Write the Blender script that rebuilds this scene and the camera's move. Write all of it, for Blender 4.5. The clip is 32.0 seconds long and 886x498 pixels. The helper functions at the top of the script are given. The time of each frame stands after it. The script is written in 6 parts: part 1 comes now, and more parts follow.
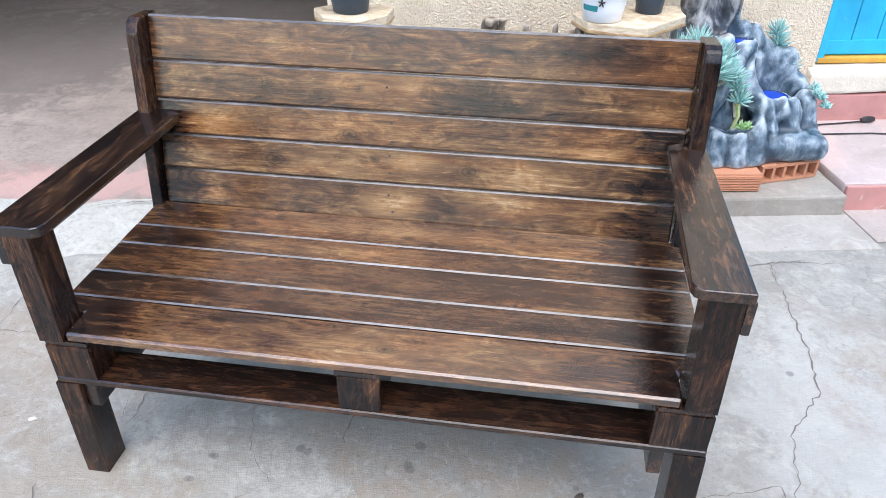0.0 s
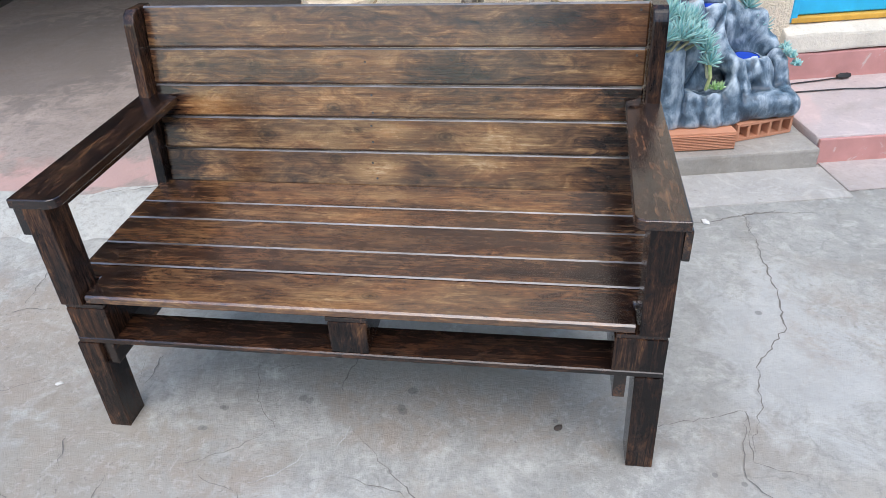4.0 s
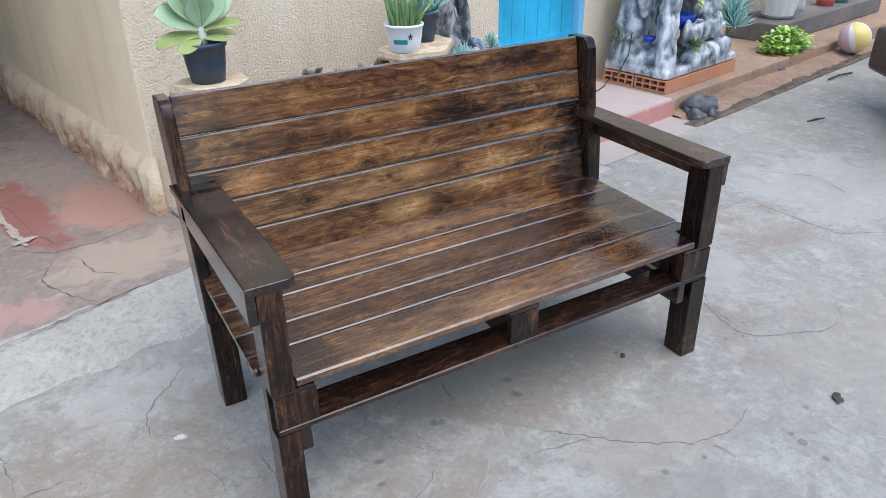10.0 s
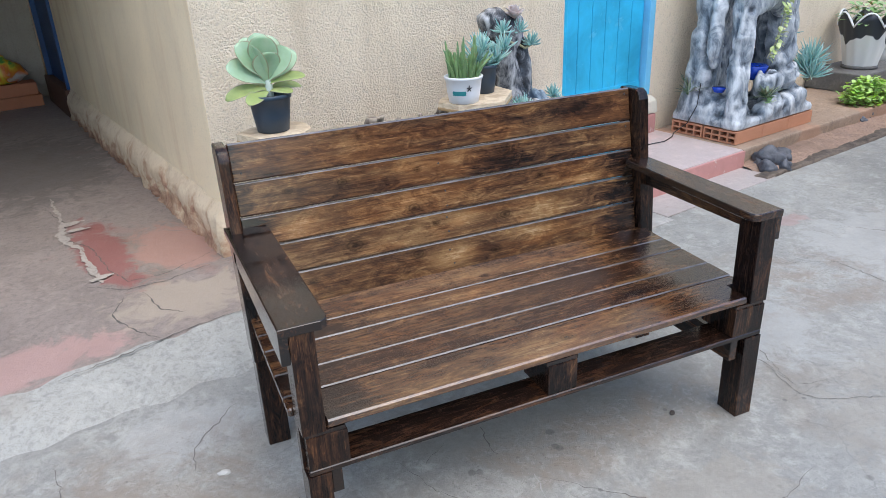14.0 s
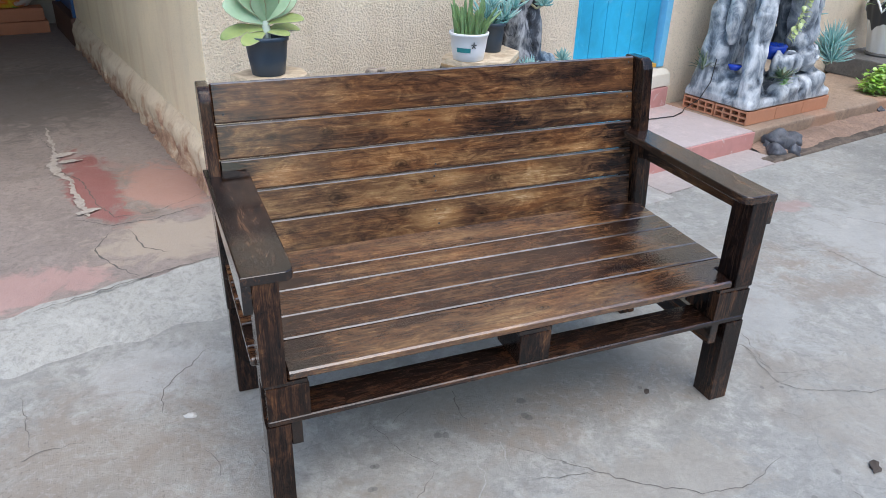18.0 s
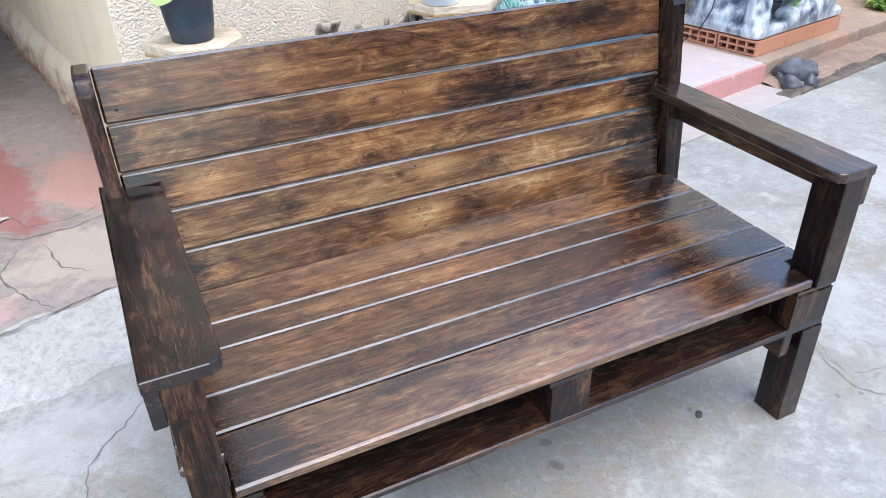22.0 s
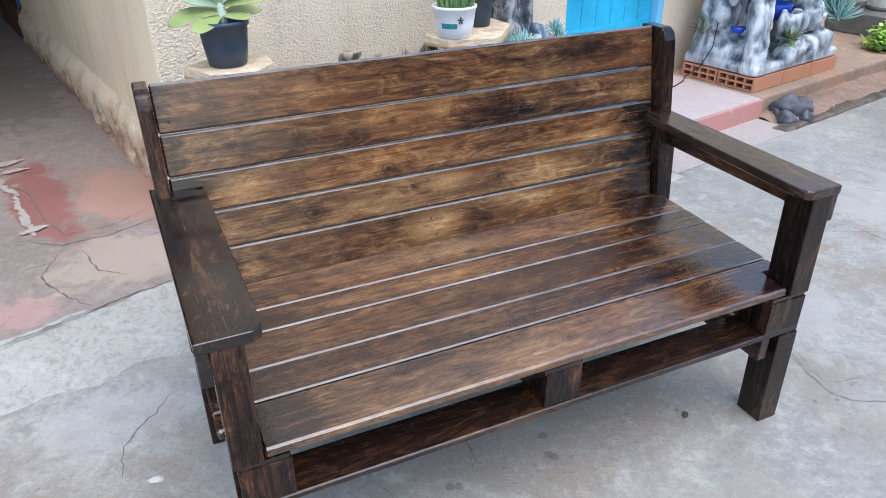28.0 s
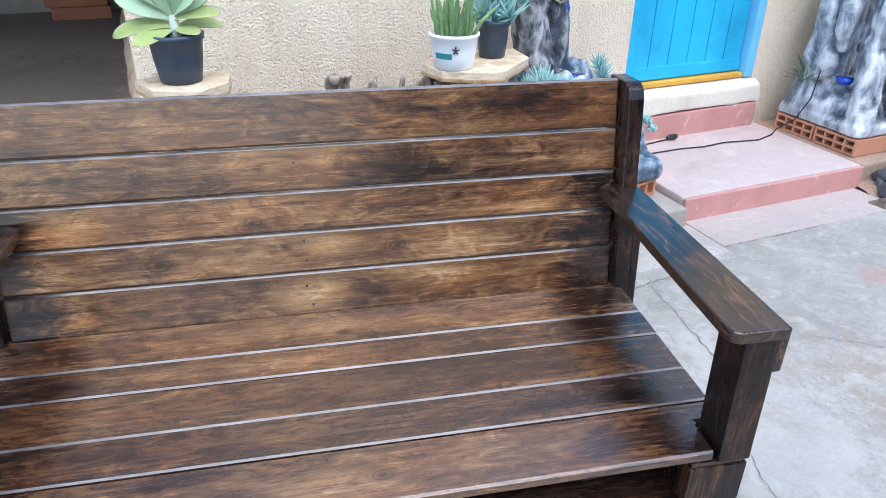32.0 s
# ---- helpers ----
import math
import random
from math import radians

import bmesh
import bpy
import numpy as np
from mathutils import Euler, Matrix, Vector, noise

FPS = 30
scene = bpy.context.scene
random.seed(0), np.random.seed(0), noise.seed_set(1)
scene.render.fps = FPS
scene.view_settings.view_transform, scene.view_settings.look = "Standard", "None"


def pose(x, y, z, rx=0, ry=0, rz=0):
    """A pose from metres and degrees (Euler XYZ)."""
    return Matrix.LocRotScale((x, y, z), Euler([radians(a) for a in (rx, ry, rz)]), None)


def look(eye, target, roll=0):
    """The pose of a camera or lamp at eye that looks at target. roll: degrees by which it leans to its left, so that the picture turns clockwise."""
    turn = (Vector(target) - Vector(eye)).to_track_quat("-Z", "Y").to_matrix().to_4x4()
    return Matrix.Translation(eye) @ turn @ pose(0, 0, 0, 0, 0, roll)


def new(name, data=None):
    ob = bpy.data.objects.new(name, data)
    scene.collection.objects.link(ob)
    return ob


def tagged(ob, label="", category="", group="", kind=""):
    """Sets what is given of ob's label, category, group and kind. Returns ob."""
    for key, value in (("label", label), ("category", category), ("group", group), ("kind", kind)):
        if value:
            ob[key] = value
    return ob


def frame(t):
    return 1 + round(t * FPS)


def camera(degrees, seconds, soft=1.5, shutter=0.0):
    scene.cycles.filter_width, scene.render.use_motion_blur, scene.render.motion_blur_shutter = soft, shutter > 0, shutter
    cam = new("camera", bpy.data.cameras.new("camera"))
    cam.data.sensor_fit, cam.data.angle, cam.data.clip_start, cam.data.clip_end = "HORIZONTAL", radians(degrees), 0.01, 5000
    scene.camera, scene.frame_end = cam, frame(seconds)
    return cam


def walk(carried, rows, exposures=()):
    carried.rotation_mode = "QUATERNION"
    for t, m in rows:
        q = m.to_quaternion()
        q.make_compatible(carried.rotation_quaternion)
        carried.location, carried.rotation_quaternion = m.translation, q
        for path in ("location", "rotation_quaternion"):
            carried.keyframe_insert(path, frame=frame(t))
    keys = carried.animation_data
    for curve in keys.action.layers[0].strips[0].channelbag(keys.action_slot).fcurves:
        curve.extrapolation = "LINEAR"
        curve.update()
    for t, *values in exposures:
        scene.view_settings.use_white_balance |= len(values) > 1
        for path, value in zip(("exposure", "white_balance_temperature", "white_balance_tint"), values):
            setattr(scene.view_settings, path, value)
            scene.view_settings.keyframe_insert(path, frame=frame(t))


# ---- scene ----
cam = camera(63.8, 32.0, soft=0.55)
SKY, SUN = 0.13, 0.85
PATH = [
    (0, (0.331, -1.051, 1.394), (0.087, 0.62, 0.323), 0.5),
    (0.5, (0.478, -1.106, 1.422), (0.097, 0.525, 0.329), -0.4),
    (1, (0.701, -1.118, 1.396), (0.135, 0.48, 0.335), 0.6),
    (1.5, (0.78, -1.155, 1.426), (0.166, 0.43, 0.372), -2.3),
    (2, (0.782, -1.211, 1.439), (0.188, 0.382, 0.385), -1.5),
    (2.5, (0.718, -1.26, 1.458), (0.18, 0.321, 0.358), -2.9),
    (3, (0.665, -1.294, 1.423), (0.221, 0.337, 0.355), -4.6),
    (3.5, (0.545, -1.189, 1.407), (0.173, 0.437, 0.303), -4.2),
    (5.5, (0.166, -1.32, 1.394), (0.152, 0.408, 0.386), -0.8),
    (6, (0.025, -1.266, 1.368), (0.027, 0.466, 0.367), -0.7),
    (6.5, (-0.084, -1.194, 1.367), (0.076, 0.514, 0.339), -3.2),
    (7, (-0.203, -1.242, 1.389), (0.121, 0.456, 0.383), 0.2),
    (7.5, (-0.408, -1.367, 1.402), (0.019, 0.309, 0.396), -0.1),
    (8, (-0.55, -1.333, 1.372), (-0.071, 0.337, 0.383), 0.4),
    (8.5, (-0.637, -1.207, 1.374), (-0.034, 0.421, 0.38), -2.4),
    (9, (-0.704, -1.217, 1.386), (0.087, 0.335, 0.404), 1.4),
    (9.5, (-0.872, -1.26, 1.405), (-0.015, 0.243, 0.402), -1.5),
    (10, (-0.977, -1.277, 1.431), (-0.094, 0.254, 0.495), -0.9),
    (10.5, (-0.933, -1.316, 1.417), (-0.166, 0.302, 0.525), -1.3),
    (11, (-0.93, -1.318, 1.416), (-0.151, 0.292, 0.522), -1.3),
    (11.5, (-0.924, -1.333, 1.423), (-0.134, 0.276, 0.536), -1.2),
    (12, (-0.915, -1.338, 1.42), (-0.158, 0.272, 0.506), -0.9),
    (12.5, (-0.914, -1.336, 1.426), (-0.154, 0.286, 0.536), -0.3),
    (13, (-0.903, -1.338, 1.432), (-0.172, 0.329, 0.604), -2.3),
    (13.5, (-0.899, -1.336, 1.435), (-0.177, 0.346, 0.628), -2.3),
    (15.5, (-0.886, -1.348, 1.437), (-0.158, 0.306, 0.579), -2.4),
    (16, (-0.857, -1.341, 1.426), (-0.15, 0.305, 0.535), -2.5),
    (16.5, (-0.832, -1.345, 1.426), (-0.114, 0.277, 0.503), -1.2),
    (17, (-0.842, -1.35, 1.431), (-0.085, 0.269, 0.532), -0.1),
    (17.5, (-0.847, -1.349, 1.432), (-0.092, 0.284, 0.557), 0.9),
    (18, (-0.817, -1.328, 1.417), (-0.129, 0.313, 0.506), 1.8),
    (18.5, (-0.802, -1.227, 1.392), (-0.078, 0.391, 0.465), 1.8),
    (19, (-0.798, -1.015, 1.359), (-0.026, 0.574, 0.423), 0.3),
    (19.5, (-0.781, -0.832, 1.337), (0.072, 0.681, 0.345), 1.0),
    (20, (-0.688, -0.706, 1.318), (0.14, 0.793, 0.285), 0.0),
    (20.5, (-0.581, -0.598, 1.321), (0.184, 0.932, 0.285), -1.5),
    (21, (-0.529, -0.581, 1.304), (0.185, 0.937, 0.215), -2.9),
    (21.5, (-0.546, -0.644, 1.298), (0.174, 0.864, 0.201), -1.0),
    (22, (-0.643, -0.829, 1.329), (0.075, 0.713, 0.278), -1.4),
    (22.5, (-0.739, -1.006, 1.35), (-0.052, 0.562, 0.316), -1.0),
    (23, (-0.738, -1.091, 1.362), (-0.073, 0.521, 0.381), -0.9),
    (23.5, (-0.691, -1.164, 1.379), (-0.09, 0.464, 0.384), -0.8),
    (24, (-0.67, -1.201, 1.369), (-0.092, 0.424, 0.356), -2.3),
    (24.5, (-0.667, -1.205, 1.372), (-0.045, 0.416, 0.38), -1.0),
    (26.5, (-0.686, -1.174, 1.373), (-0.074, 0.423, 0.335), -0.3),
    (27, (-0.705, -1.12, 1.366), (-0.02, 0.45, 0.333), -0.7),
    (27.5, (-0.725, -1.076, 1.369), (0.036, 0.499, 0.4), -0.4),
    (28, (-0.722, -0.995, 1.363), (-0.006, 0.598, 0.389), -0.5),
    (28.5, (-0.605, -0.865, 1.36), (0.062, 0.743, 0.375), -1.0),
    (29, (-0.486, -0.745, 1.364), (0.179, 0.841, 0.343), -1.1),
    (29.5, (-0.42, -0.68, 1.35), (0.203, 0.909, 0.308), -1.4),
    (30, (-0.345, -0.534, 1.332), (0.304, 1.024, 0.259), -1.1),
    (30.5, (-0.228, -0.409, 1.341), (0.419, 1.165, 0.29), -2.2),
    (31, (-0.031, -0.472, 1.322), (0.41, 1.181, 0.287), -1.8),
    (31.5, (0.037, -0.571, 1.333), (0.389, 1.093, 0.281), -1.7),
    (32, (-0.041, -0.835, 1.344), (0.328, 0.888, 0.398), 0.9),
]
walk(cam, [(t, look(eye, target, roll)) for t, eye, target, roll in PATH], [(0.0, 2.00, 6880, 10), (1.0, 1.74, 6930, 10), (3.0, 1.64, 6930, 10), (7.0, 1.70, 6880, 10), (8.5, 1.56, 6880, 10), (10.0, 1.46, 6880, 10), (13.0, 1.44, 6930, 10), (17.0, 1.40, 6930, 10), (18.5, 1.44, 6880, 10), (20.0, 1.69, 6680, 10), (21.0, 1.98, 6580, 10), (22.0, 2.00, 6580, 10), (23.0, 1.68, 6780, 10), (27.0, 1.60, 6780, 10), (29.0, 1.77, 6580, 10), (30.0, 1.88, 6580, 10), (32.0, 1.85, 6480, 10)])

# ---------------------------------------------------------------- world, sun, exposure
world = bpy.data.worlds.new("world")
scene.world = world
world.use_nodes = True
wt = world.node_tree
sky = wt.nodes.new("ShaderNodeTexSky")
sky.sky_type = "NISHITA"
sky.sun_disc = False
sky.sun_elevation = radians(65)
sky.sun_rotation = radians(172)
sky.air_density, sky.dust_density, sky.ozone_density = 1.0, 0.8, 1.5
bgnode = wt.nodes["Background"]
wt.links.new(sky.outputs[0], bgnode.inputs[0])
bgnode.inputs[1].default_value = SKY
sun = new("sun", bpy.data.lights.new("sun", "SUN"))
sun.data.energy, sun.data.angle, sun.data.color = SUN, radians(60), (1.0, 0.985, 0.965)
sun.matrix_world = look((0.3, -2.2, 4.8), (0, 0, 0))

# ---------------------------------------------------------------- materials


class Nodes:
    """A node material with short calls."""

    def __init__(self, name):
        self.m = bpy.data.materials.new(name)
        self.m.use_nodes = True
        self.t = self.m.node_tree
        self.bsdf = self.t.nodes["Principled BSDF"]

    def node(self, kind, **values):
        n = self.t.nodes.new("ShaderNode" + kind)
        for key, value in values.items():
            n.inputs[key].default_value = value
        return n

    def link(self, a, b):
        self.t.links.new(a, b)
        return self

    def value(self, **values):
        for key, value in values.items():
            self.bsdf.inputs[key.replace("_", " ")].default_value = value
        return self

    def coords(self, scale=(1, 1, 1), kind="Object", turn=(0, 0, 0), shift=(0, 0, 0)):
        if kind == "World":
            src = self.node("NewGeometry").outputs["Position"]
        else:
            src = self.node("TexCoord").outputs[kind]
        mp = self.node("Mapping", Scale=scale, Rotation=[radians(a) for a in turn], Location=shift)
        self.link(src, mp.inputs[0])
        return mp.outputs[0]

    def noise(self, vec, scale, detail=4.0, rough=0.55, distort=0.0):
        n = self.node("TexNoise", Scale=scale, Detail=detail, Roughness=rough, Distortion=distort)
        self.link(vec, n.inputs["Vector"])
        return n.outputs["Fac"]

    def voronoi(self, vec, scale, feature="F1", rand=1.0):
        n = self.node("TexVoronoi", Scale=scale, Randomness=rand)
        n.feature = feature
        self.link(vec, n.inputs["Vector"])
        return n.outputs["Distance"]

    def ramp(self, fac, *stops):
        n = self.node("ValToRGB")
        n.color_ramp.elements[0].position, n.color_ramp.elements[1].position = stops[0][0], stops[-1][0]
        while len(n.color_ramp.elements) < len(stops):
            n.color_ramp.elements.new(0.5)
        for e, (at, c) in zip(n.color_ramp.elements, stops):
            e.position = at
            e.color = (c, c, c, 1) if isinstance(c, (int, float)) else (*c, 1)
        self.link(fac, n.inputs[0])
        return n.outputs[0]

    def mix(self, fac, a, b, blend="MIX"):
        n = self.t.nodes.new("ShaderNodeMix")
        n.data_type, n.blend_type = "RGBA", blend
        for src, slot in ((fac, 0), (a, 6), (b, 7)):
            if isinstance(src, (int, float)):
                n.inputs[slot].default_value = src if slot == 0 else (src, src, src, 1)
            elif isinstance(src, tuple):
                n.inputs[slot].default_value = (*src, 1)
            else:
                self.link(src, n.inputs[slot])
        return n.outputs[2]

    def calc(self, op, a, b=0.0, clamp=False):
        n = self.t.nodes.new("ShaderNodeMath")
        n.operation, n.use_clamp = op, clamp
        for src, slot in ((a, 0), (b, 1)):
            if isinstance(src, (int, float)):
                n.inputs[slot].default_value = src
            else:
                self.link(src, n.inputs[slot])
        return n.outputs[0]

    def bump(self, height, strength=0.3, distance=0.01):
        n = self.node("Bump", Strength=strength, Distance=distance)
        self.link(height, n.inputs["Height"])
        self.link(n.outputs[0], self.bsdf.inputs["Normal"])
        return self

    def colour(self, out):
        return self.link(out, self.bsdf.inputs["Base Color"])

    def rough(self, out):
        return self.link(out, self.bsdf.inputs["Roughness"])


def wood(name, turn, tone=0.0, knots=(), stains=(), figure=1.0, coat=1.54, axes=(1, 0, 1), red=0.0):
    """Dark walnut stain under glossy varnish; turn lays the grain's length on x.

    stains: (along, across, half length, half width, lighter or darker), on the two axes named.
    """
    n = Nodes(name)
    base = n.coords(kind="World", turn=turn)
    rnd = n.node("ObjectInfo").outputs["Random"]
    off = n.node("CombineXYZ")
    n.link(n.calc("MULTIPLY", rnd, 7.3), off.inputs[0]).link(n.calc("MULTIPLY", rnd, 3.1), off.inputs[1]).link(n.calc("MULTIPLY", rnd, 5.7), off.inputs[2])
    add = n.t.nodes.new("ShaderNodeVectorMath")
    n.link(base, add.inputs[0]).link(off.outputs[0], add.inputs[1])
    vec = add.outputs[0]

    def stretched(sx, sy):
        mp = n.node("Mapping", Scale=(sx, sy, sy))
        n.link(vec, mp.inputs[0])
        return mp.outputs[0]

    blotch = n.noise(stretched(2.4, 9), 1.0, 4, 0.6, 0.5)
    patch = n.noise(stretched(10, 30), 1.0, 8, 0.72, 1.4)
    streak = n.noise(stretched(2.6, 95), 1.0, 8, 0.74, 0.7)
    fibre = n.noise(stretched(11, 430), 1.0, 4, 0.75, 0.2)
    comb = n.noise(stretched(170, 16), 1.0, 2, 0.5, 0.3)
    f = n.calc("ADD", n.calc("MULTIPLY", n.calc("SUBTRACT", blotch, 0.5), 0.70 * figure), 0.448 + tone)
    for tex, k in ((streak, 0.58), (patch, 0.90), (fibre, 0.40), (rnd, 0.06)):
        f = n.calc("ADD", f, n.calc("MULTIPLY", n.calc("SUBTRACT", tex, 0.5), k * figure))
    # saw marks left in a few spots
    sawn = n.ramp(n.noise(stretched(3.5, 11), 1.0, 2, 0.5), (0.60, 0.0), (0.66, 1.0))
    f = n.calc("ADD", f, n.calc("MULTIPLY", n.calc("MULTIPLY", n.calc("SUBTRACT", comb, 0.5), sawn), 0.09 * figure))
    # short scratches through the stain to the pale wood
    scratch = n.ramp(n.noise(stretched(26, 260), 1.0, 3, 0.7), (0.62, 0.0), (0.70, 1.0))
    f = n.calc("ADD", f, n.calc("MULTIPLY", scratch, 0.16 * figure))
    pos = n.node("NewGeometry").outputs["Position"]
    ragged = n.calc("ADD", n.calc("MULTIPLY", n.calc("SUBTRACT", patch, 0.5), 1.7), n.calc("MULTIPLY", n.calc("SUBTRACT", streak, 0.5), 1.5))
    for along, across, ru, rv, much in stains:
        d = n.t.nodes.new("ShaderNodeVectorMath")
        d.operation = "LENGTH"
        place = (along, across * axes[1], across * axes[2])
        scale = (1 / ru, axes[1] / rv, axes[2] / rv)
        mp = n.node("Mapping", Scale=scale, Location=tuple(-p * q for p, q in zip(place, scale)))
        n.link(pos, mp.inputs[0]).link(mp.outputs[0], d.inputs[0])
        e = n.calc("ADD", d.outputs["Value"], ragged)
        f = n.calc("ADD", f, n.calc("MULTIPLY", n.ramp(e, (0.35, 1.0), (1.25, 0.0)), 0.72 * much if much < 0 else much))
    col = n.ramp(f, (0.08, (0.0060, 0.0046, 0.0047)), (0.27, (0.0220, 0.0122, 0.0092)), (0.42, (0.062, 0.0305, 0.0175)), (0.57, (0.135, 0.0680, 0.0310)), (0.72, (0.265, 0.150, 0.066)), (0.92, (0.48, 0.33, 0.185)))
    warm = n.ramp(n.noise(stretched(4, 15), 1.0, 4, 0.6, 0.6), (0.42 - red, 0.0), (0.62 - red, 1.0))
    col = n.mix(n.calc("MULTIPLY", warm, 0.6), col, n.mix(1.0, col, (1.12, 0.84, 0.66), "MULTIPLY"))
    eye = n.ramp(n.voronoi(stretched(4.2, 9.5), 1.0), (0.030, 1.0), (0.055, 0.4), (0.10, 0.0))
    col = n.mix(n.calc("MULTIPLY", eye, 0.3), col, (0.014, 0.008, 0.006))
    for kx, ky, kz, size in knots:
        d = n.t.nodes.new("ShaderNodeVectorMath")
        d.operation = "DISTANCE"
        mp = n.node("Mapping", Scale=(0.62, 1, 1), Location=(-0.62 * kx, -ky, -kz))
        n.link(pos, mp.inputs[0]).link(mp.outputs[0], d.inputs[0])
        wob = n.calc("ADD", d.outputs["Value"], n.calc("MULTIPLY", patch, size * 0.9))
        rings = n.ramp(n.calc("DIVIDE", wob, size * 2.2), (0.3, 0.0), (0.50, 0.5), (0.60, 0.2), (0.72, 0.75), (0.80, 0.6), (1.0, 1.0))
        col = n.mix(n.calc("ADD", n.calc("MULTIPLY", rings, 0.78), 0.22), (0.012, 0.006, 0.004), col)
    n.colour(col)
    n.rough(n.ramp(streak, (0.3, 0.28), (0.7, 0.42)))
    n.value(Coat_Weight=1.0, Coat_IOR=coat, Specular_IOR_Level=0.02)
    n.link(n.ramp(patch, (0.35, 0.04), (0.65, 0.13)), n.bsdf.inputs["Coat Roughness"])
    wavy = n.node("Bump", Strength=0.22, Distance=0.002)
    n.link(n.calc("ADD", n.calc("ADD", patch, n.calc("MULTIPLY", fibre, 0.45)), n.calc("MULTIPLY", streak, 0.5)), wavy.inputs["Height"]).link(wavy.outputs[0], n.bsdf.inputs["Coat Normal"])
    h = n.calc("ADD", n.calc("MULTIPLY", fibre, 0.7), n.calc("MULTIPLY", streak, 0.5))
    n.bump(h, 0.28, 0.004)
    return n.m


def concrete(name, light, dark, tint=(1, 1, 1), red=0.0, wear=0.5, gloss=0.75, red_col=(0.42, 0.13, 0.10), flat=1.0, zones=(), grain=1.0, craze=0.0, oil=(), pitted=()):
    n = Nodes(name)
    v = n.coords(kind="World")
    big = n.noise(v, 0.9, 4, 0.6, 0.4)
    mid = n.noise(v, 4.2, 6, 0.62, 0.6)
    fine = n.noise(v, 55, 5, 0.7)
    grit = n.noise(v, 260, 2, 0.6)
    f = n.calc("ADD", n.calc("MULTIPLY", big, 0.55), n.calc("MULTIPLY", mid, 0.45))
    col = n.ramp(f, (0.36, tuple(dark * c for c in tint)), (0.50, tuple((0.4 * dark + 0.6 * light) * c for c in tint)), (0.64, tuple(light * c for c in tint)))
    col = n.mix(n.calc("MULTIPLY", n.ramp(fine, (0.36, 1.0), (0.50, 0.0)), 0.45 * grain), col, tuple(dark * 0.6 * c for c in tint))
    scuff = n.noise(v, 9.5, 8, 0.7, 1.6)
    col = n.mix(n.calc("MULTIPLY", n.ramp(scuff, (0.54, 0.0), (0.64, 1.0)), 0.4), col, tuple(min(1, light * 1.2) * c for c in tint))
    col = n.mix(n.calc("MULTIPLY", n.ramp(n.noise(v, 23, 7, 0.75, 0.6), (0.53, 0.0), (0.62, 1.0)), 0.45 * grain), col, tuple(dark * 0.72 * c for c in tint))
    col = n.mix(n.calc("MULTIPLY", n.ramp(grit, (0.56, 0.0), (0.68, 1.0)), 0.38 * grain), col, tuple(dark * 0.5 * c for c in tint))
    worn_off = n.noise(v, 15, 9, 0.78, 0.4)
    where = n.ramp(n.noise(v, 2.2, 4, 0.6), (0.42, 0.0), (0.60, 1.0))
    col = n.mix(n.calc("MULTIPLY", n.calc("MULTIPLY", n.ramp(worn_off, (0.46, 1.0), (0.52, 0.0)), where), 0.55 * craze), col, tuple(dark * 0.85 * c for c in tint))
    col = n.mix(n.calc("MULTIPLY", n.calc("MULTIPLY", n.ramp(worn_off, (0.56, 0.0), (0.60, 1.0)), where), 0.5 * craze), col, tuple(light * 1.2 * c for c in tint))
    # brownish old stains, round oil spots
    stain = n.ramp(n.noise(v, 1.7, 5, 0.6, 1.0), (0.55, 0.0), (0.7, 1.0))
    col = n.mix(n.calc("MULTIPLY", stain, 0.45), col, (0.25 * flat, 0.21 * flat, 0.165 * flat))
    spot = n.ramp(n.voronoi(v, 5.5), (0.045, 1.0), (0.075, 0.0))
    keep = n.ramp(n.noise(v, 1.1, 2), (0.48, 0.0), (0.56, 1.0))
    col = n.mix(n.calc("MULTIPLY", n.calc("MULTIPLY", spot, keep), 0.45), col, (0.10, 0.095, 0.085))
    speck = n.ramp(n.voronoi(v, 13), (0.05, 1.0), (0.11, 0.0))
    few = n.ramp(n.noise(v, 3.1, 3), (0.50, 0.0), (0.58, 1.0))
    col = n.mix(n.calc("MULTIPLY", n.calc("MULTIPLY", speck, few), 0.4), col, tuple(dark * 0.5 * c for c in tint))
    # fine net of surface crazing in some spots
    bent = n.t.nodes.new("ShaderNodeVectorMath")
    jit = n.node("TexNoise", Scale=14.0, Detail=4.0)
    n.link(v, jit.inputs["Vector"]).link(v, bent.inputs[0])
    small = n.t.nodes.new("ShaderNodeVectorMath")
    small.operation = "SCALE"
    small.inputs["Scale"].default_value = 0.09
    n.link(jit.outputs["Color"], small.inputs[0]).link(small.outputs[0], bent.inputs[1])
    net = n.ramp(n.voronoi(bent.outputs[0], 4.2, "DISTANCE_TO_EDGE"), (0.0, 1.0), (0.016, 0.0))
    spots = n.ramp(n.noise(v, 1.5, 3), (0.52, 0.0), (0.60, 1.0))
    col = n.mix(n.calc("MULTIPLY", n.calc("MULTIPLY", net, spots), 0.36 * craze), col, tuple(dark * 0.45 * c for c in tint))
    # pale lime bloom
    bloom = n.ramp(n.noise(v, 7.5, 8, 0.72, 0.5), (0.56, 0.0), (0.68, 1.0))
    col = n.mix(n.calc("MULTIPLY", bloom, 0.35), col, tuple(min(1, light * 1.35) * c for c in tint))
    if red:
        mask = n.noise(v, 1.4, 7, 0.66, 0.5)
        mask = n.ramp(mask, (wear, 0.0), (wear + 0.06, 1.0))
        tone = n.mix(mid, red_col, tuple(c * 1.5 for c in red_col))
        col = n.mix(n.calc("MULTIPLY", mask, red), col, tone)
